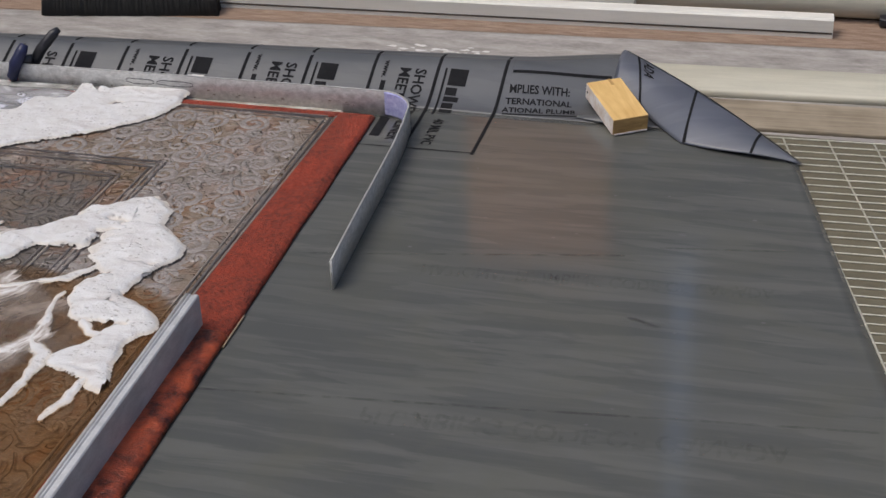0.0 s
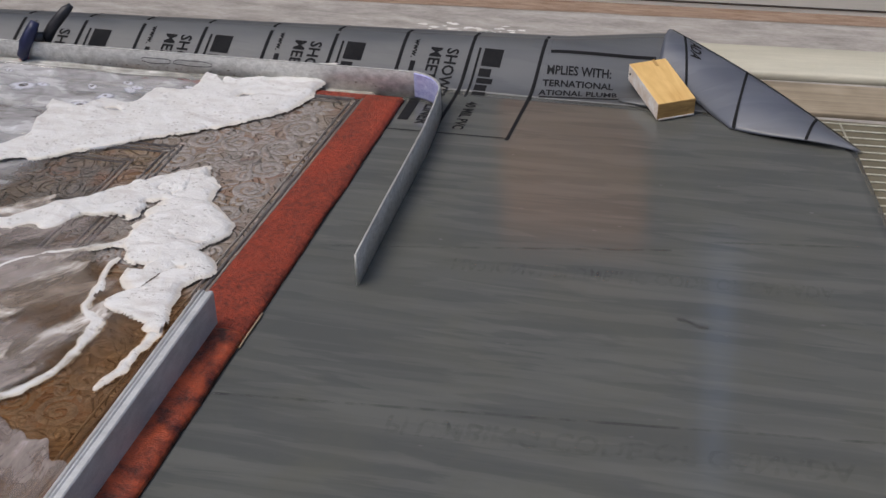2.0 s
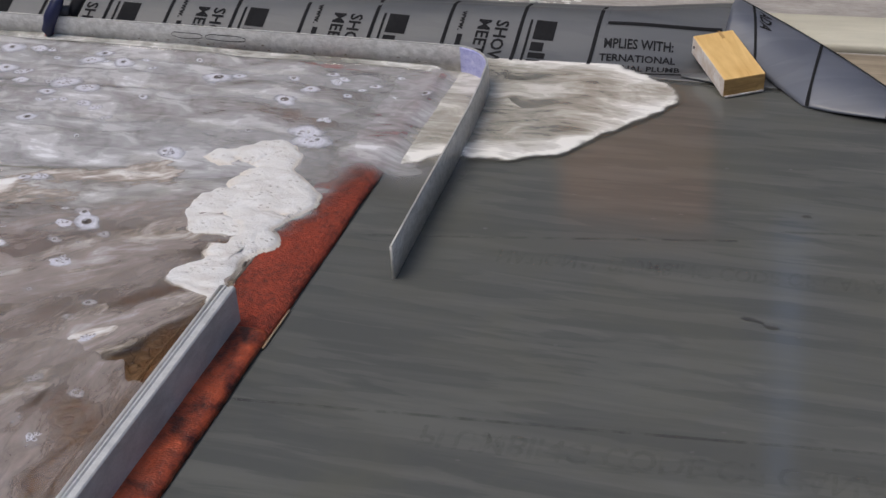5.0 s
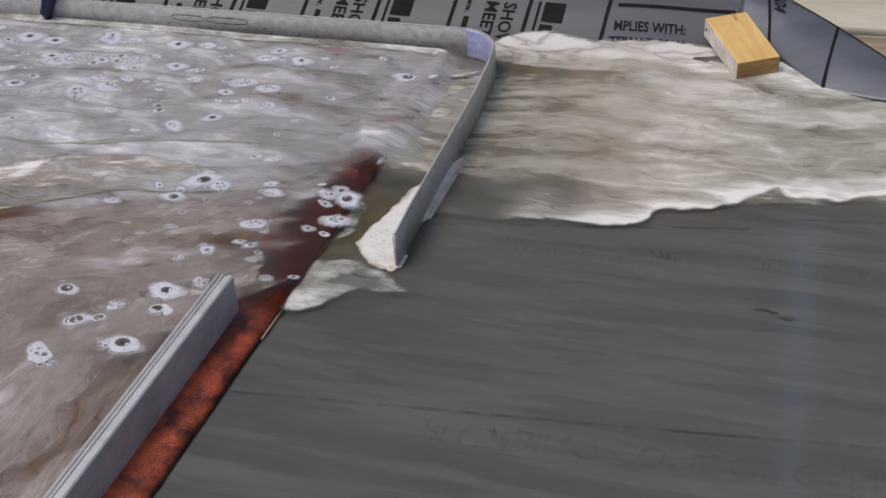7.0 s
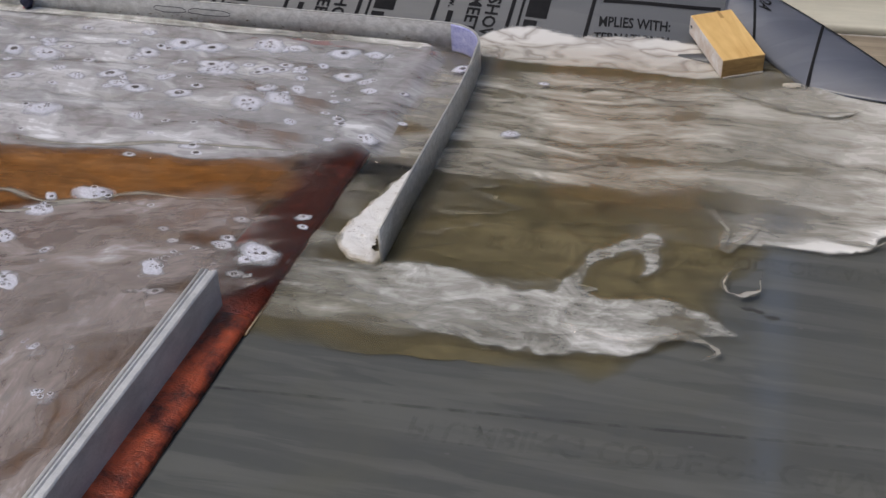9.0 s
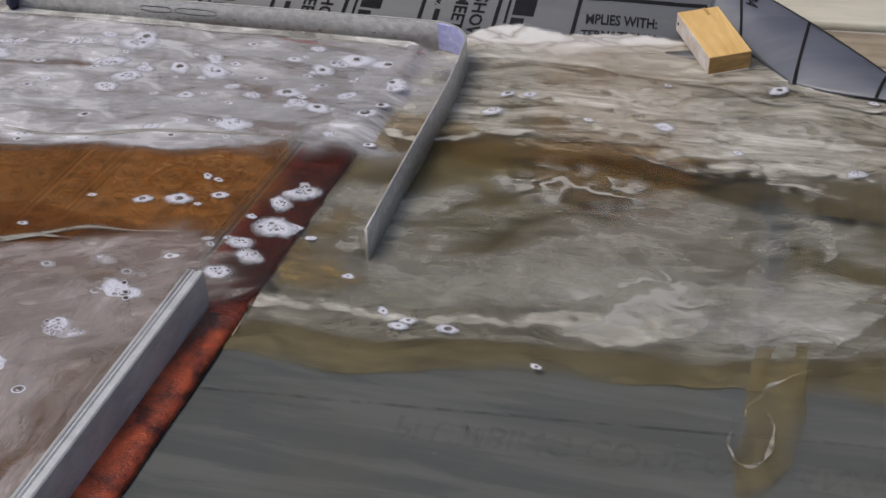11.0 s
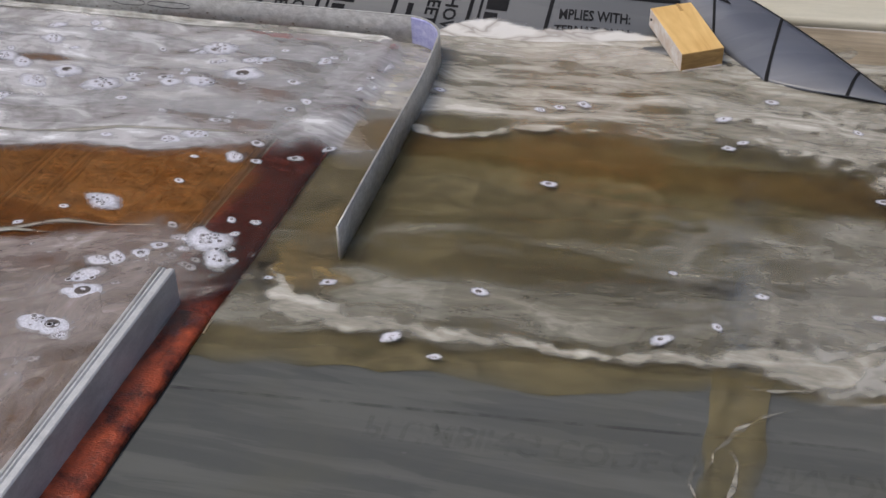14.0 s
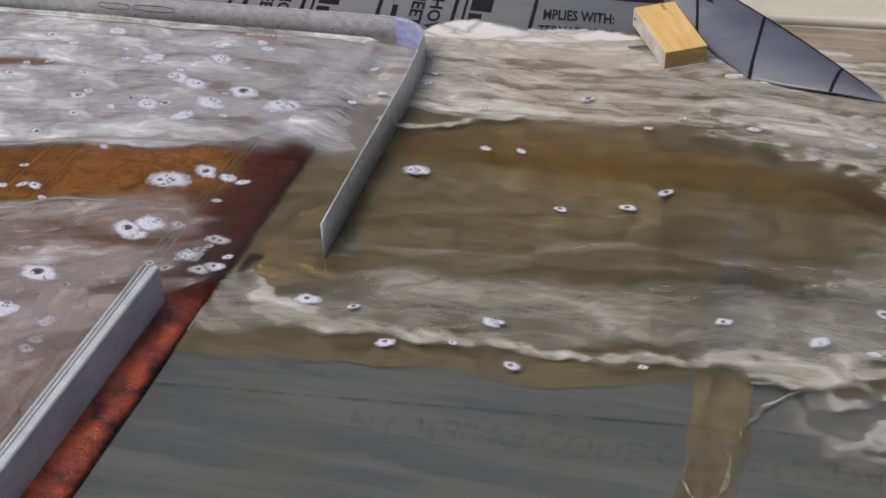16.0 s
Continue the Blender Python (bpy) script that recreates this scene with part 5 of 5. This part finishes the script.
water("olive_water", "thin olive-brown dirty water spreading over the grey liner", tongue(2.0, 0.58, 0.20, 0.06, 71, 0.030, 0.0006, 0.0, 2.4, 0.03, material=OLIVE, side=1.2),
      [(0, 0.06, 0.53, 0.0016, 0), (6.6, 0.08, 0.53, 0.0016, 0), (7.2, 0.26, 0.53, 0.0016, 1), (8.2, 0.55, 0.53, 0.0016, 2), (9, 0.76, 0.56, 0.0016, 3), (9.7, 0.86, 0.57, 0.0016, 4), (12, 1.30, 0.63, 0.0016, 7), (16, 1.45, 0.645, 0.0016, 7)])
water("suds_stream", "pale suds curling past the metal strip in a hook", pool([(-0.30, 0.42), (0.135, 0.455), (0.300, 0.475), (0.470, 0.450), (0.520, 0.560), (0.600, 0.632), (0.640, 0.560), (0.605, 0.500), (0.590, 0.565), (0.545, 0.520), (0.560, 0.450), (0.660, 0.468), (0.775, 0.402), (0.690, 0.372), (0.620, 0.312), (0.460, 0.292), (0.290, 0.312), (0.130, 0.360), (-0.30, 0.34)], WHITE, 84, rim=0.012, gain=0.22, soft=0.014, wobble=0.008, step=0.005, fade=(-0.25, 0.1)),
      [(0, -0.78, 0, 0.0047, 0), (6.5, -0.66, 0.03, 0.0047, 0), (7.0, -0.50, 0.0, 0.0047, 0), (7.8, -0.25, 0.01, 0.0047, 0), (8.4, -0.13, 0.0, 0.0047, 0), (9, 0, 0, 0.0047, 0), (9.5, 0.072, 0.005, 0.0047, 2), (12, 0.52, 0.05, 0.0047, 6), (16, 1.30, 0.15, 0.0047, 8)])
water("suds_stream", "pale foam border along the edge of the dirty water", pool([(0.118, 0.460), (0.160, 0.415), (0.225, 0.372), (0.340, 0.356), (0.500, 0.352), (0.660, 0.358), (0.800, 0.390), (0.930, 0.420), (1.050, 0.450), (1.050, 0.372), (0.930, 0.318), (0.840, 0.340), (0.660, 0.312), (0.500, 0.303), (0.340, 0.296), (0.215, 0.290), (0.145, 0.330)], BORDERFOAM, 88, rim=0.010, gain=0.12, soft=0.022, wobble=0.012, step=0.005),
      [(0, -1.30, 0.0, 0.0071, 0), (7.5, -1.10, 0, 0.0071, 0), (9.6, -1.00, 0, 0.0071, 0), (11.8, -0.02, 0, 0.0071, 0), (12.5, 0, 0, 0.0071, 0), (14.2, 0.0, -0.012, 0.0071, -0.5), (16, -0.005, -0.022, 0.0071, -1)])
water("suds_stream", "white curls of suds folding round the corner of the flow", pool([(0.80, 0.40), (0.86, 0.50), (0.96, 0.56), (1.08, 0.52), (1.10, 0.38), (0.98, 0.32), (0.88, 0.33)], CURLS, 89, soft=0.08, wobble=0.015),
      [(0, -1.30, 0.0, 0.0077, 0), (7.5, -1.10, 0, 0.0077, 0), (9.6, -1.05, 0, 0.0077, 0), (11.8, -0.02, 0, 0.0077, 0), (16, 0.04, -0.01, 0.0077, -10)])
water("suds_stream", "white curls of suds turning in the middle of the flow", pool([(0.80, 0.70), (0.86, 0.80), (0.98, 0.82), (1.10, 0.76), (1.08, 0.66), (0.94, 0.63)], CURLS, 91, soft=0.08, wobble=0.015),
      [(0, -1.30, 0.0, 0.0082, 0), (7.5, -1.10, 0, 0.0082, 0), (9.6, -1.02, 0, 0.0082, 0), (12, 0.0, 0, 0.0082, 0), (14, 0.35, 0, 0.0082, -20), (16, 0.60, 0, 0.0082, -30)])
water("suds_stream", "cream foam line where the clear water meets the suds", pool([(0.215, 0.860), (0.300, 0.845), (0.420, 0.900), (0.560, 0.905), (0.690, 0.890), (0.690, 0.870), (0.560, 0.868), (0.440, 0.862), (0.320, 0.808), (0.225, 0.815)], BORDERFOAM, 95, rim=0.008, gain=0.0, soft=0.020, wobble=0.009, step=0.005),
      [(0, -0.90, 0.0, 0.0077, 0), (8.5, -0.75, 0, 0.0077, 0), (10, -0.40, 0, 0.0077, 0), (11.8, 0.0, 0, 0.0077, 0), (14.5, 0.0, 0.02, 0.0077, 1), (16, -0.02, 0.03, 0.0077, 2)])
water("suds_stream", "white streaky suds spreading beside the folded liner", pool([(0.50, 1.08), (0.70, 1.15), (1.00, 1.12), (1.30, 1.00), (1.28, 0.72), (0.96, 0.78), (0.74, 0.89), (0.58, 0.98)], FINE, 111, soft=0.10, wobble=0.02, gain=0.0),
      [(0, -1.45, 0.0, 0.0066, 0), (7.5, -1.30, 0, 0.0066, 0), (9.6, -1.10, 0, 0.0066, 0), (12, 0.0, 0, 0.0066, 0), (16, 0.03, 0.01, 0.0066, -3)])
water("suds_stream", "grey suds gathering where the flow turns", pool([(0.64, 0.38), (0.74, 0.50), (0.86, 0.66), (1.12, 0.78), (1.25, 0.55), (1.06, 0.38), (0.92, 0.33), (0.78, 0.36)], PALE, 113, soft=0.09, wobble=0.02, gain=0.0),
      [(0, -1.45, 0.0, 0.0069, 0), (7.5, -1.30, 0, 0.0069, 0), (9.6, -1.15, 0, 0.0069, 0), (12, 0.0, 0, 0.0069, 0), (16, 0.02, 0.0, 0.0069, -3)])
water("rusty_water", "golden dirty water welling up at the end of the strip", pool([(0.105, 0.42), (0.12, 0.52), (0.165, 0.62), (0.215, 0.60), (0.23, 0.47), (0.29, 0.40), (0.24, 0.35), (0.15, 0.36)], GOLD, 99, soft=0.03, wobble=0.010),
      [(0, -0.50, 0.0, 0.0071, 0), (8.8, -0.40, 0, 0.0071, 0), (11.5, 0.0, 0, 0.0071, 0), (16, 0.0, 0, 0.0071, 0)])
water("suds_stream", "grey streaky suds flowing past the end of the strip", tongue(2.2, 0.22, 0.16, 0.07, 86, 0.014, 0.0006, 0.0, 1.6, 0.05, material=STREAKS, front_rim=0.3, side=0.0, soft=0.05),
      [(0, 0.03, 0.40, 0.0036, 0), (7.2, 0.08, 0.40, 0.0036, 0), (9, 0.60, 0.405, 0.0036, 4), (9.7, 0.75, 0.415, 0.0036, 5), (12, 1.25, 0.48, 0.0036, 7), (16, 1.60, 0.52, 0.0036, 7)])
water("suds_stream", "faint grey suds drifting over olive water", tongue(1.7, 0.24, 0.20, 0.09, 93, 0.012, 0.0006, 0.0, 1.6, 0.06, material=FAINT, front_rim=0.2, side=0.0, soft=0.07),
      [(0, 0.02, 0.60, 0.0053, 0), (8.0, 0.08, 0.62, 0.0053, 2), (9.7, 0.72, 0.66, 0.0053, 4), (12, 1.25, 0.62, 0.0053, 5), (16, 1.80, 0.60, 0.0053, 5)])
water("suds_stream", "hazy grey suds swirling over the olive water", tongue(1.55, 0.46, 0.25, 0.10, 103, 0.014, 0.0006, 0.0, 1.6, 0.06, material=HAZE, front_rim=0.0, side=0.0, fade=1.0, soft=0.12, thin=0.16),
      [(0, 0.03, 0.57, 0.0063, 0), (7.4, 0.08, 0.57, 0.0063, 0), (9, 0.32, 0.56, 0.0063, 4), (9.7, 0.56, 0.57, 0.0063, 5), (12, 1.52, 0.63, 0.0063, 6), (13.5, 1.85, 0.66, 0.0063, 6), (16, 2.25, 0.70, 0.0063, 6)])
water("rusty_water", "rust-brown cloud of dirt in the olive water", tongue(1.1, 0.11, 0.20, 0.05, 107, 0.03, 0.0005, 0.0, 1.8, 0.06, material=RUST, side=1.3),
      [(0, 0.03, 0.86, 0.0058, 0), (8.5, 0.08, 0.86, 0.0058, 0), (9.7, 0.45, 0.85, 0.0058, 1), (12, 0.92, 0.815, 0.0058, -1), (14, 1.15, 0.79, 0.0058, -2), (16, 1.32, 0.78, 0.0058, -2)])
water("olive_rivulet", "olive-brown rivulet running off over the liner", tongue(0.34, 0.075, 0.06, 0.02, 97, 0.022, 0.0010, 0.0012, 2.0, 0.02, material=OLIVE, side=1.5),
      [(0, 0.835, 0.50, -0.012, -92), (8.8, 0.835, 0.50, -0.012, -92), (9.8, 0.832, 0.34, 0.0012, -92), (11.6, 0.832, 0.02, 0.0030, -92), (16, 0.832, -0.01, 0.0030, -92)])

def wisp(points, width, rows, seed, foamy=0.25, label="thin curling strand of white suds on the dirty water"):
    """A thin curved strand of suds, thinning out to its ends and sides. points: places along it, from its first one."""
    pts = [Vector(p) for p in points]

    def place(u, v):
        q = u * (len(pts) - 1)
        k = min(int(q), len(pts) - 2)
        p = [pts[max(k - 1, 0)], pts[k], pts[k + 1], pts[min(k + 2, len(pts) - 1)]]
        f = q - k
        c = 0.5 * (2 * p[1] + (p[2] - p[0]) * f + (2 * p[0] - 5 * p[1] + 4 * p[2] - p[3]) * f * f + (3 * p[1] - p[0] - 3 * p[2] + p[3]) * f ** 3)
        t = (p[2] - p[1]).normalized()
        n = Vector((-t.y, t.x))
        w = width * (0.35 + 0.65 * math.sin(math.pi * min(u * 1.15, 1))) * (1 + 0.6 * noise.noise((u * 6, seed, 0)))
        c = c + n * w * (v - 0.5) + Vector((0.006 * noise.noise((u * 9, v * 2, seed)), 0.006 * noise.noise((u * 9, v * 2, seed + 5))))
        return (c.x, c.y, 0.0006 * math.sin(math.pi * v))

    me = grid_mesh(70, 14, place, PALE, lambda u, v: foamy, lambda u, v: max(1 - math.sin(math.pi * v) * 1.15, 1 - 5 * min(u, 1 - u), 0))
    water("suds_wisp", label, me, rows)


def wisp_rows(x, y, t_out, speed, turn0, turn1, z):
    """Out from the rug's edge at t_out, past (x, y) at 9 s."""
    return [(0, -0.35, y + 0.02, z, turn0), (t_out, -0.12, y + 0.02, z, turn0), (9, x, y, z, 0), (9.7, x + 0.7 * speed, y + 0.01, z, turn1 * 0.3), (12, x + 3.0 * speed, y + 0.05, z, turn1), (16, x + 7.0 * speed, y + 0.08, z, turn1 * 1.5)]


wisp([(0.0, 0.0), (-0.012, -0.05), (0.015, -0.075), (0.04, -0.05), (0.035, 0.0)], 0.012, wisp_rows(0.735, 0.565, 7.2, 0.15, -20, 30, 0.0086), 2)
wisp([(-0.05, 0.13), (0.0, 0.06), (0.005, 0.0), (0.03, 0.03), (0.06, 0.10)], 0.022, wisp_rows(0.705, 0.60, 7.0, 0.17, 15, -20, 0.0087), 3)
wisp([(-0.08, 0.0), (0.0, 0.01), (0.08, -0.005), (0.13, 0.02)], 0.020, wisp_rows(0.83, 0.665, 7.0, 0.12, 10, 15, 0.0086), 4)
wisp([(-0.10, 0.02), (0.0, 0.0), (0.07, 0.03), (0.12, 0.01), (0.10, -0.02)], 0.022, wisp_rows(0.62, 0.345, 7.6, 0.10, 10, 12, 0.0088), 5)
wisp([(-0.14, 0.03), (-0.05, 0.0), (0.04, 0.012), (0.10, 0.045), (0.06, 0.06)], 0.026, wisp_rows(0.40, 0.78, 7.2, 0.13, 10, -12, 0.0086), 6)
wisp([(-0.12, 0.0), (0.0, 0.025), (0.10, 0.0), (0.18, 0.03)], 0.024, wisp_rows(0.45, 1.05, 6.6, 0.10, 6, -14, 0.0092), 7)
wisp([(-0.10, 0.05), (0.0, 0.0), (0.10, -0.02), (0.16, 0.015)], 0.030, wisp_rows(0.72, 1.07, 6.4, 0.05, 6, -10, 0.0094), 8)

wisp([(0.905, 0.290), (0.870, 0.268), (0.835, 0.232), (0.812, 0.180), (0.806, 0.150)], 0.009, [(0, 0, 0.3, -0.02, 0), (9.6, 0, 0.3, -0.02, 0), (10.8, 0, 0.1, 0.0034, 0), (12.5, 0, 0, 0.0042, 0), (14.5, 0.02, -0.02, 0.0042, 0), (16, 0.06, 0.02, 0.0042, 0)], 9, 0.08)
wisp([(0.800, 0.160), (0.800, 0.100), (0.822, 0.070), (0.846, 0.090), (0.850, 0.150), (0.835, 0.175)], 0.008, [(0, 0, 0.3, -0.02, 0), (9.6, 0, 0.3, -0.02, 0), (10.8, 0, 0.1, 0.0034, 0), (12.5, 0, 0, 0.0042, 0), (16, 0.015, -0.01, 0.0042, 0)], 10, 0.08)
wisp([(1.060, 0.400), (0.980, 0.372), (0.930, 0.318), (0.880, 0.300), (0.830, 0.296)], 0.009, [(0, 0, 0.3, -0.02, 0), (9.6, 0, 0.3, -0.02, 0), (10.8, 0, 0.1, 0.0034, 0), (12.5, 0.05, 0.02, 0.0042, 0), (14.5, 0, 0, 0.0042, 0), (16, 0.01, 0.0, 0.0042, 0)], 11, 0.08)

# strands along the amber water on the rug
for k, (way, w) in enumerate((([(-0.60, 0.46), (-0.44, 0.50), (-0.34, 0.48), (-0.22, 0.535), (-0.10, 0.545), (0.03, 0.575)], 0.020), ([(-0.66, 0.43), (-0.50, 0.47), (-0.40, 0.44), (-0.28, 0.50), (-0.16, 0.50)], 0.012), ([(-0.55, 0.665), (-0.40, 0.66), (-0.25, 0.70), (-0.10, 0.715), (0.02, 0.72)], 0.016))):
    low = 0.10 if k < 2 else -0.05
    wisp(way, w, [(0, -0.9, -0.15, RUG_TOP - 0.01, 0), (4.5, -0.5, -0.10, RUG_TOP + 0.003, 0), (7, -0.06, 0.03, RUG_TOP + 0.0056, 2), (9, 0, 0, RUG_TOP + 0.0056, 0), (9.7, 0.01, -0.2 * low, RUG_TOP + 0.0056, 0), (12, 0.0, -1.3 * low, RUG_TOP + 0.0056, 3), (14.5, 0.01, -0.7 * low, RUG_TOP + 0.0056, 2), (16, 0.0, -0.2 * low, RUG_TOP + 0.0056, 2)], 20 + k, 0.2, "thin strand of white suds beside amber water")

# ---- drifting foam clumps ----
def raft_material():
    """Foam that thins out towards its rim."""
    m = Nodes("thinning_foam")
    edge = m.n("Attribute", attribute_name="edge").outputs["Fac"]
    lump = m.noise(m.coords((1, 1, 1)), 2.2, 3, 0.5, 0.3)
    cover = m.ramp(m.math("ADD", edge, m.math("MULTIPLY", m.math("SUBTRACT", lump, 0.5), 0.45)), ((0.02, 0.0), (0.52, 0.92)))
    cells = m.n("TexVoronoi", {"Vector": m.coords((1, 1, 1)), "Scale": 7.0}).outputs[0]
    shade = m.mix(m.ramp(cells, ((0.25, 0.0), (0.75, 1.0))), (0.76, 0.765, 0.83), (0.60, 0.60, 0.66))
    m.set(Base_Color=shade, Roughness=0.4, Normal=m.bump(cells, 0.25, 0.04))
    clear = m.n("BsdfTransparent")
    m.put(m.out.inputs[0], m.n("MixShader", {0: cover, 1: clear.outputs[0], 2: m.bsdf.outputs[0]}).outputs[0])
    return m.mat


RAFT = raft_material()


def foam_mesh(seed, count=0):
    """An uneven raft of foam, thin at its rim, with open dark bubbles in it."""
    r = random.Random(seed)
    verts, faces, vals, mats = [], [], [], []
    n, rings = 28, 8
    holes = [(r.gauss(0, 0.33), r.gauss(0, 0.27), r.uniform(0.05, 0.15)) for _ in range(count or r.choice((1, 2, 6, 9, 13, 18)))]
    if len(holes) < 3:
        holes = [(r.uniform(-0.1, 0.1), r.uniform(-0.1, 0.1), r.uniform(0.25, 0.42))]
    for i in range(rings + 1):
        q = i / rings
        for j in range(n):
            a = math.tau * j / n
            c = 1 + 0.32 * noise.noise((math.cos(a) * 1.2, math.sin(a) * 1.2, seed * 2.3)) + 0.05 * noise.noise((math.cos(a) * 4, math.sin(a) * 4, seed))
            verts.append((1.5 * q * c * math.cos(a), q * c * math.sin(a), 0.13 * (1 - q ** 2.5) + 0.03 * noise.noise((q * 3 * math.cos(a), q * 3 * math.sin(a), seed)) * (1 - q)))
            vals.append(1.0 - q)
    for i in range(rings):
        for j in range(n):
            faces.append((i * n + j, (i + 1) * n + j, (i + 1) * n + (j + 1) % n, i * n + (j + 1) % n))
            mats.append(0)
    for x, y, s in holes:
        # raised foam lip round each open bubble, and its dark film
        base, m = len(verts), 12
        for k, (rr, z) in enumerate(((1.35, 0.02), (1.18, 0.055), (1.0, 0.045), (0.82, 0.01), (0.4, 0.018))):
            for j in range(m):
                a = math.tau * j / m
                verts.append((x + 1.2 * s * rr * math.cos(a), y + s * rr * math.sin(a), 0.12 + z))
                vals.append(1.0)
        for k in range(4):
            for j in range(m):
                faces.append((base + k * m + j, base + (k + 1) * m + j, base + (k + 1) * m + (j + 1) % m, base + k * m + (j + 1) % m))
                mats.append(0 if k < 2 else 1)
        faces.append(tuple(base + 4 * m + j for j in range(m)))
        mats.append(1)
    me = bpy.data.meshes.new("raft")
    me.from_pydata(verts, [], faces)
    me.attributes.new("edge", "FLOAT", "POINT").data.foreach_set("value", vals)
    for k in (RAFT, FILM):
        me.materials.append(k)
    me.polygons.foreach_set("material_index", mats)
    me.polygons.foreach_set("use_smooth", [True] * len(faces))
    return me


FOAMS = [foam_mesh(s) for s in range(14)]
RINGS = [foam_mesh(s, 1) for s in range(30, 36)]


def upstream(e):
    """Way over the rug that leaves its edge at y = e: places by the distance still to go, 1 cm apart."""
    far = smooth01(0.34, 0.85, e)
    theta = radians(82) * (1 - far) ** 0.9
    x, y, out = RX - 0.005, e, []
    spread = 0.20 * (1 - far) * min(max((e - 0.36) / 0.16, 0), 1)
    for i in range(420):
        out.append((x - spread * smooth01(0.08, 0.55, i * 0.01), y))
        f = theta * smooth01(0.04, 0.16 + 0.30 * far + 0.05, i * 0.01)
        x -= 0.01 * math.cos(f)
        y -= 0.01 * math.sin(f)
        if f > 0.9 and x > -0.012 and y < 0.33:
            x = min(x, -0.012)
    return out


def downstream(e):
    """Way over the liner from the rug's edge."""
    out, near = [], 1 - smooth01(0.35, 0.75, e)
    for i in range(300):
        d = i * 0.01
        out.append((RX + 0.004 + d, e - 0.11 * near * smooth01(0.0, 0.30, d) + 0.10 * near * smooth01(0.3, 1.0, d) + 0.02 * math.sin(d * 7 + e * 20)))
    return out


DRIFT = []
rng = random.Random(77)
for i in range(600):
    e = rng.uniform(0.36, 1.10) if i % 2 else rng.uniform(0.36, 0.64)
    least = 0.62 if e > 0.95 else 0.72 if e > 0.8 else 0.95
    go = rng.uniform(least, 3.35)
    if 0.45 < e < 0.78 and go > 1.3 and rng.random() < 0.6:
        e = rng.choice((rng.uniform(0.36, 0.45), rng.uniform(0.8, 1.1), rng.uniform(0.85, 1.1)))
    s = rng.choice((0.007, 0.008, 0.010, 0.012, 0.014, 0.016, 0.019, 0.022, 0.026))
    if i < 300:
        me = FOAMS[rng.randrange(len(FOAMS))]
        ob = tagged(new("foam_patch", me), "white foam patch with open bubbles drifting on the suds", "foam", "drifting foam patches")
    else:
        me, s = RINGS[i % len(RINGS)], rng.uniform(0.005, 0.011)
        ob = tagged(new("soap_bubble", me), "small ring of white foam round an open bubble", "bubble", "drifting bubbles")
    ob.scale = (1.15 * s, 1.15 * s, 0.7 * s)
    up, down = upstream(e), downstream(e)
    fall = s < 0.018 and rng.random() < 0.17 and (e > 0.75 or go > 1.45)
    rows, a0 = [], rng.choice((0, 180)) + rng.uniform(-35, 35)
    for k in range(33):
        t = 0.5 * k
        d = go - (0.115 * t if t < 4.5 else 0.5175 + 0.19 * (t - 4.5))
        if d > 0:
            p = up[min(int(d * 100), 419)]
            z = RUG_TOP + 0.0044
        elif fall:
            g = min(int(-d * 1.55 * 100), 299)
            p = down[g]
            z = 0.0094 if g > 2 else 0.011
        else:
            # held back at the edge, then drawn under the suds there
            p = (up[0][0] - 0.02 + 0.03 * min(1, -d * 6), up[0][1])
            z = -0.02 if -d > 0.015 else RUG_TOP * 0.7
        rows.append((t, p[0], p[1], z, a0 + 18 * math.sin(t * 0.4 + i)))
    DRIFT.append((ob, rows))


# ---- what moves ----
def motions():
    for ob, rows in WATER + DRIFT:
        walk(ob, [(t, pose(x, y, z, 0, 0, turn)) for t, x, y, z, turn in rows])


motions()
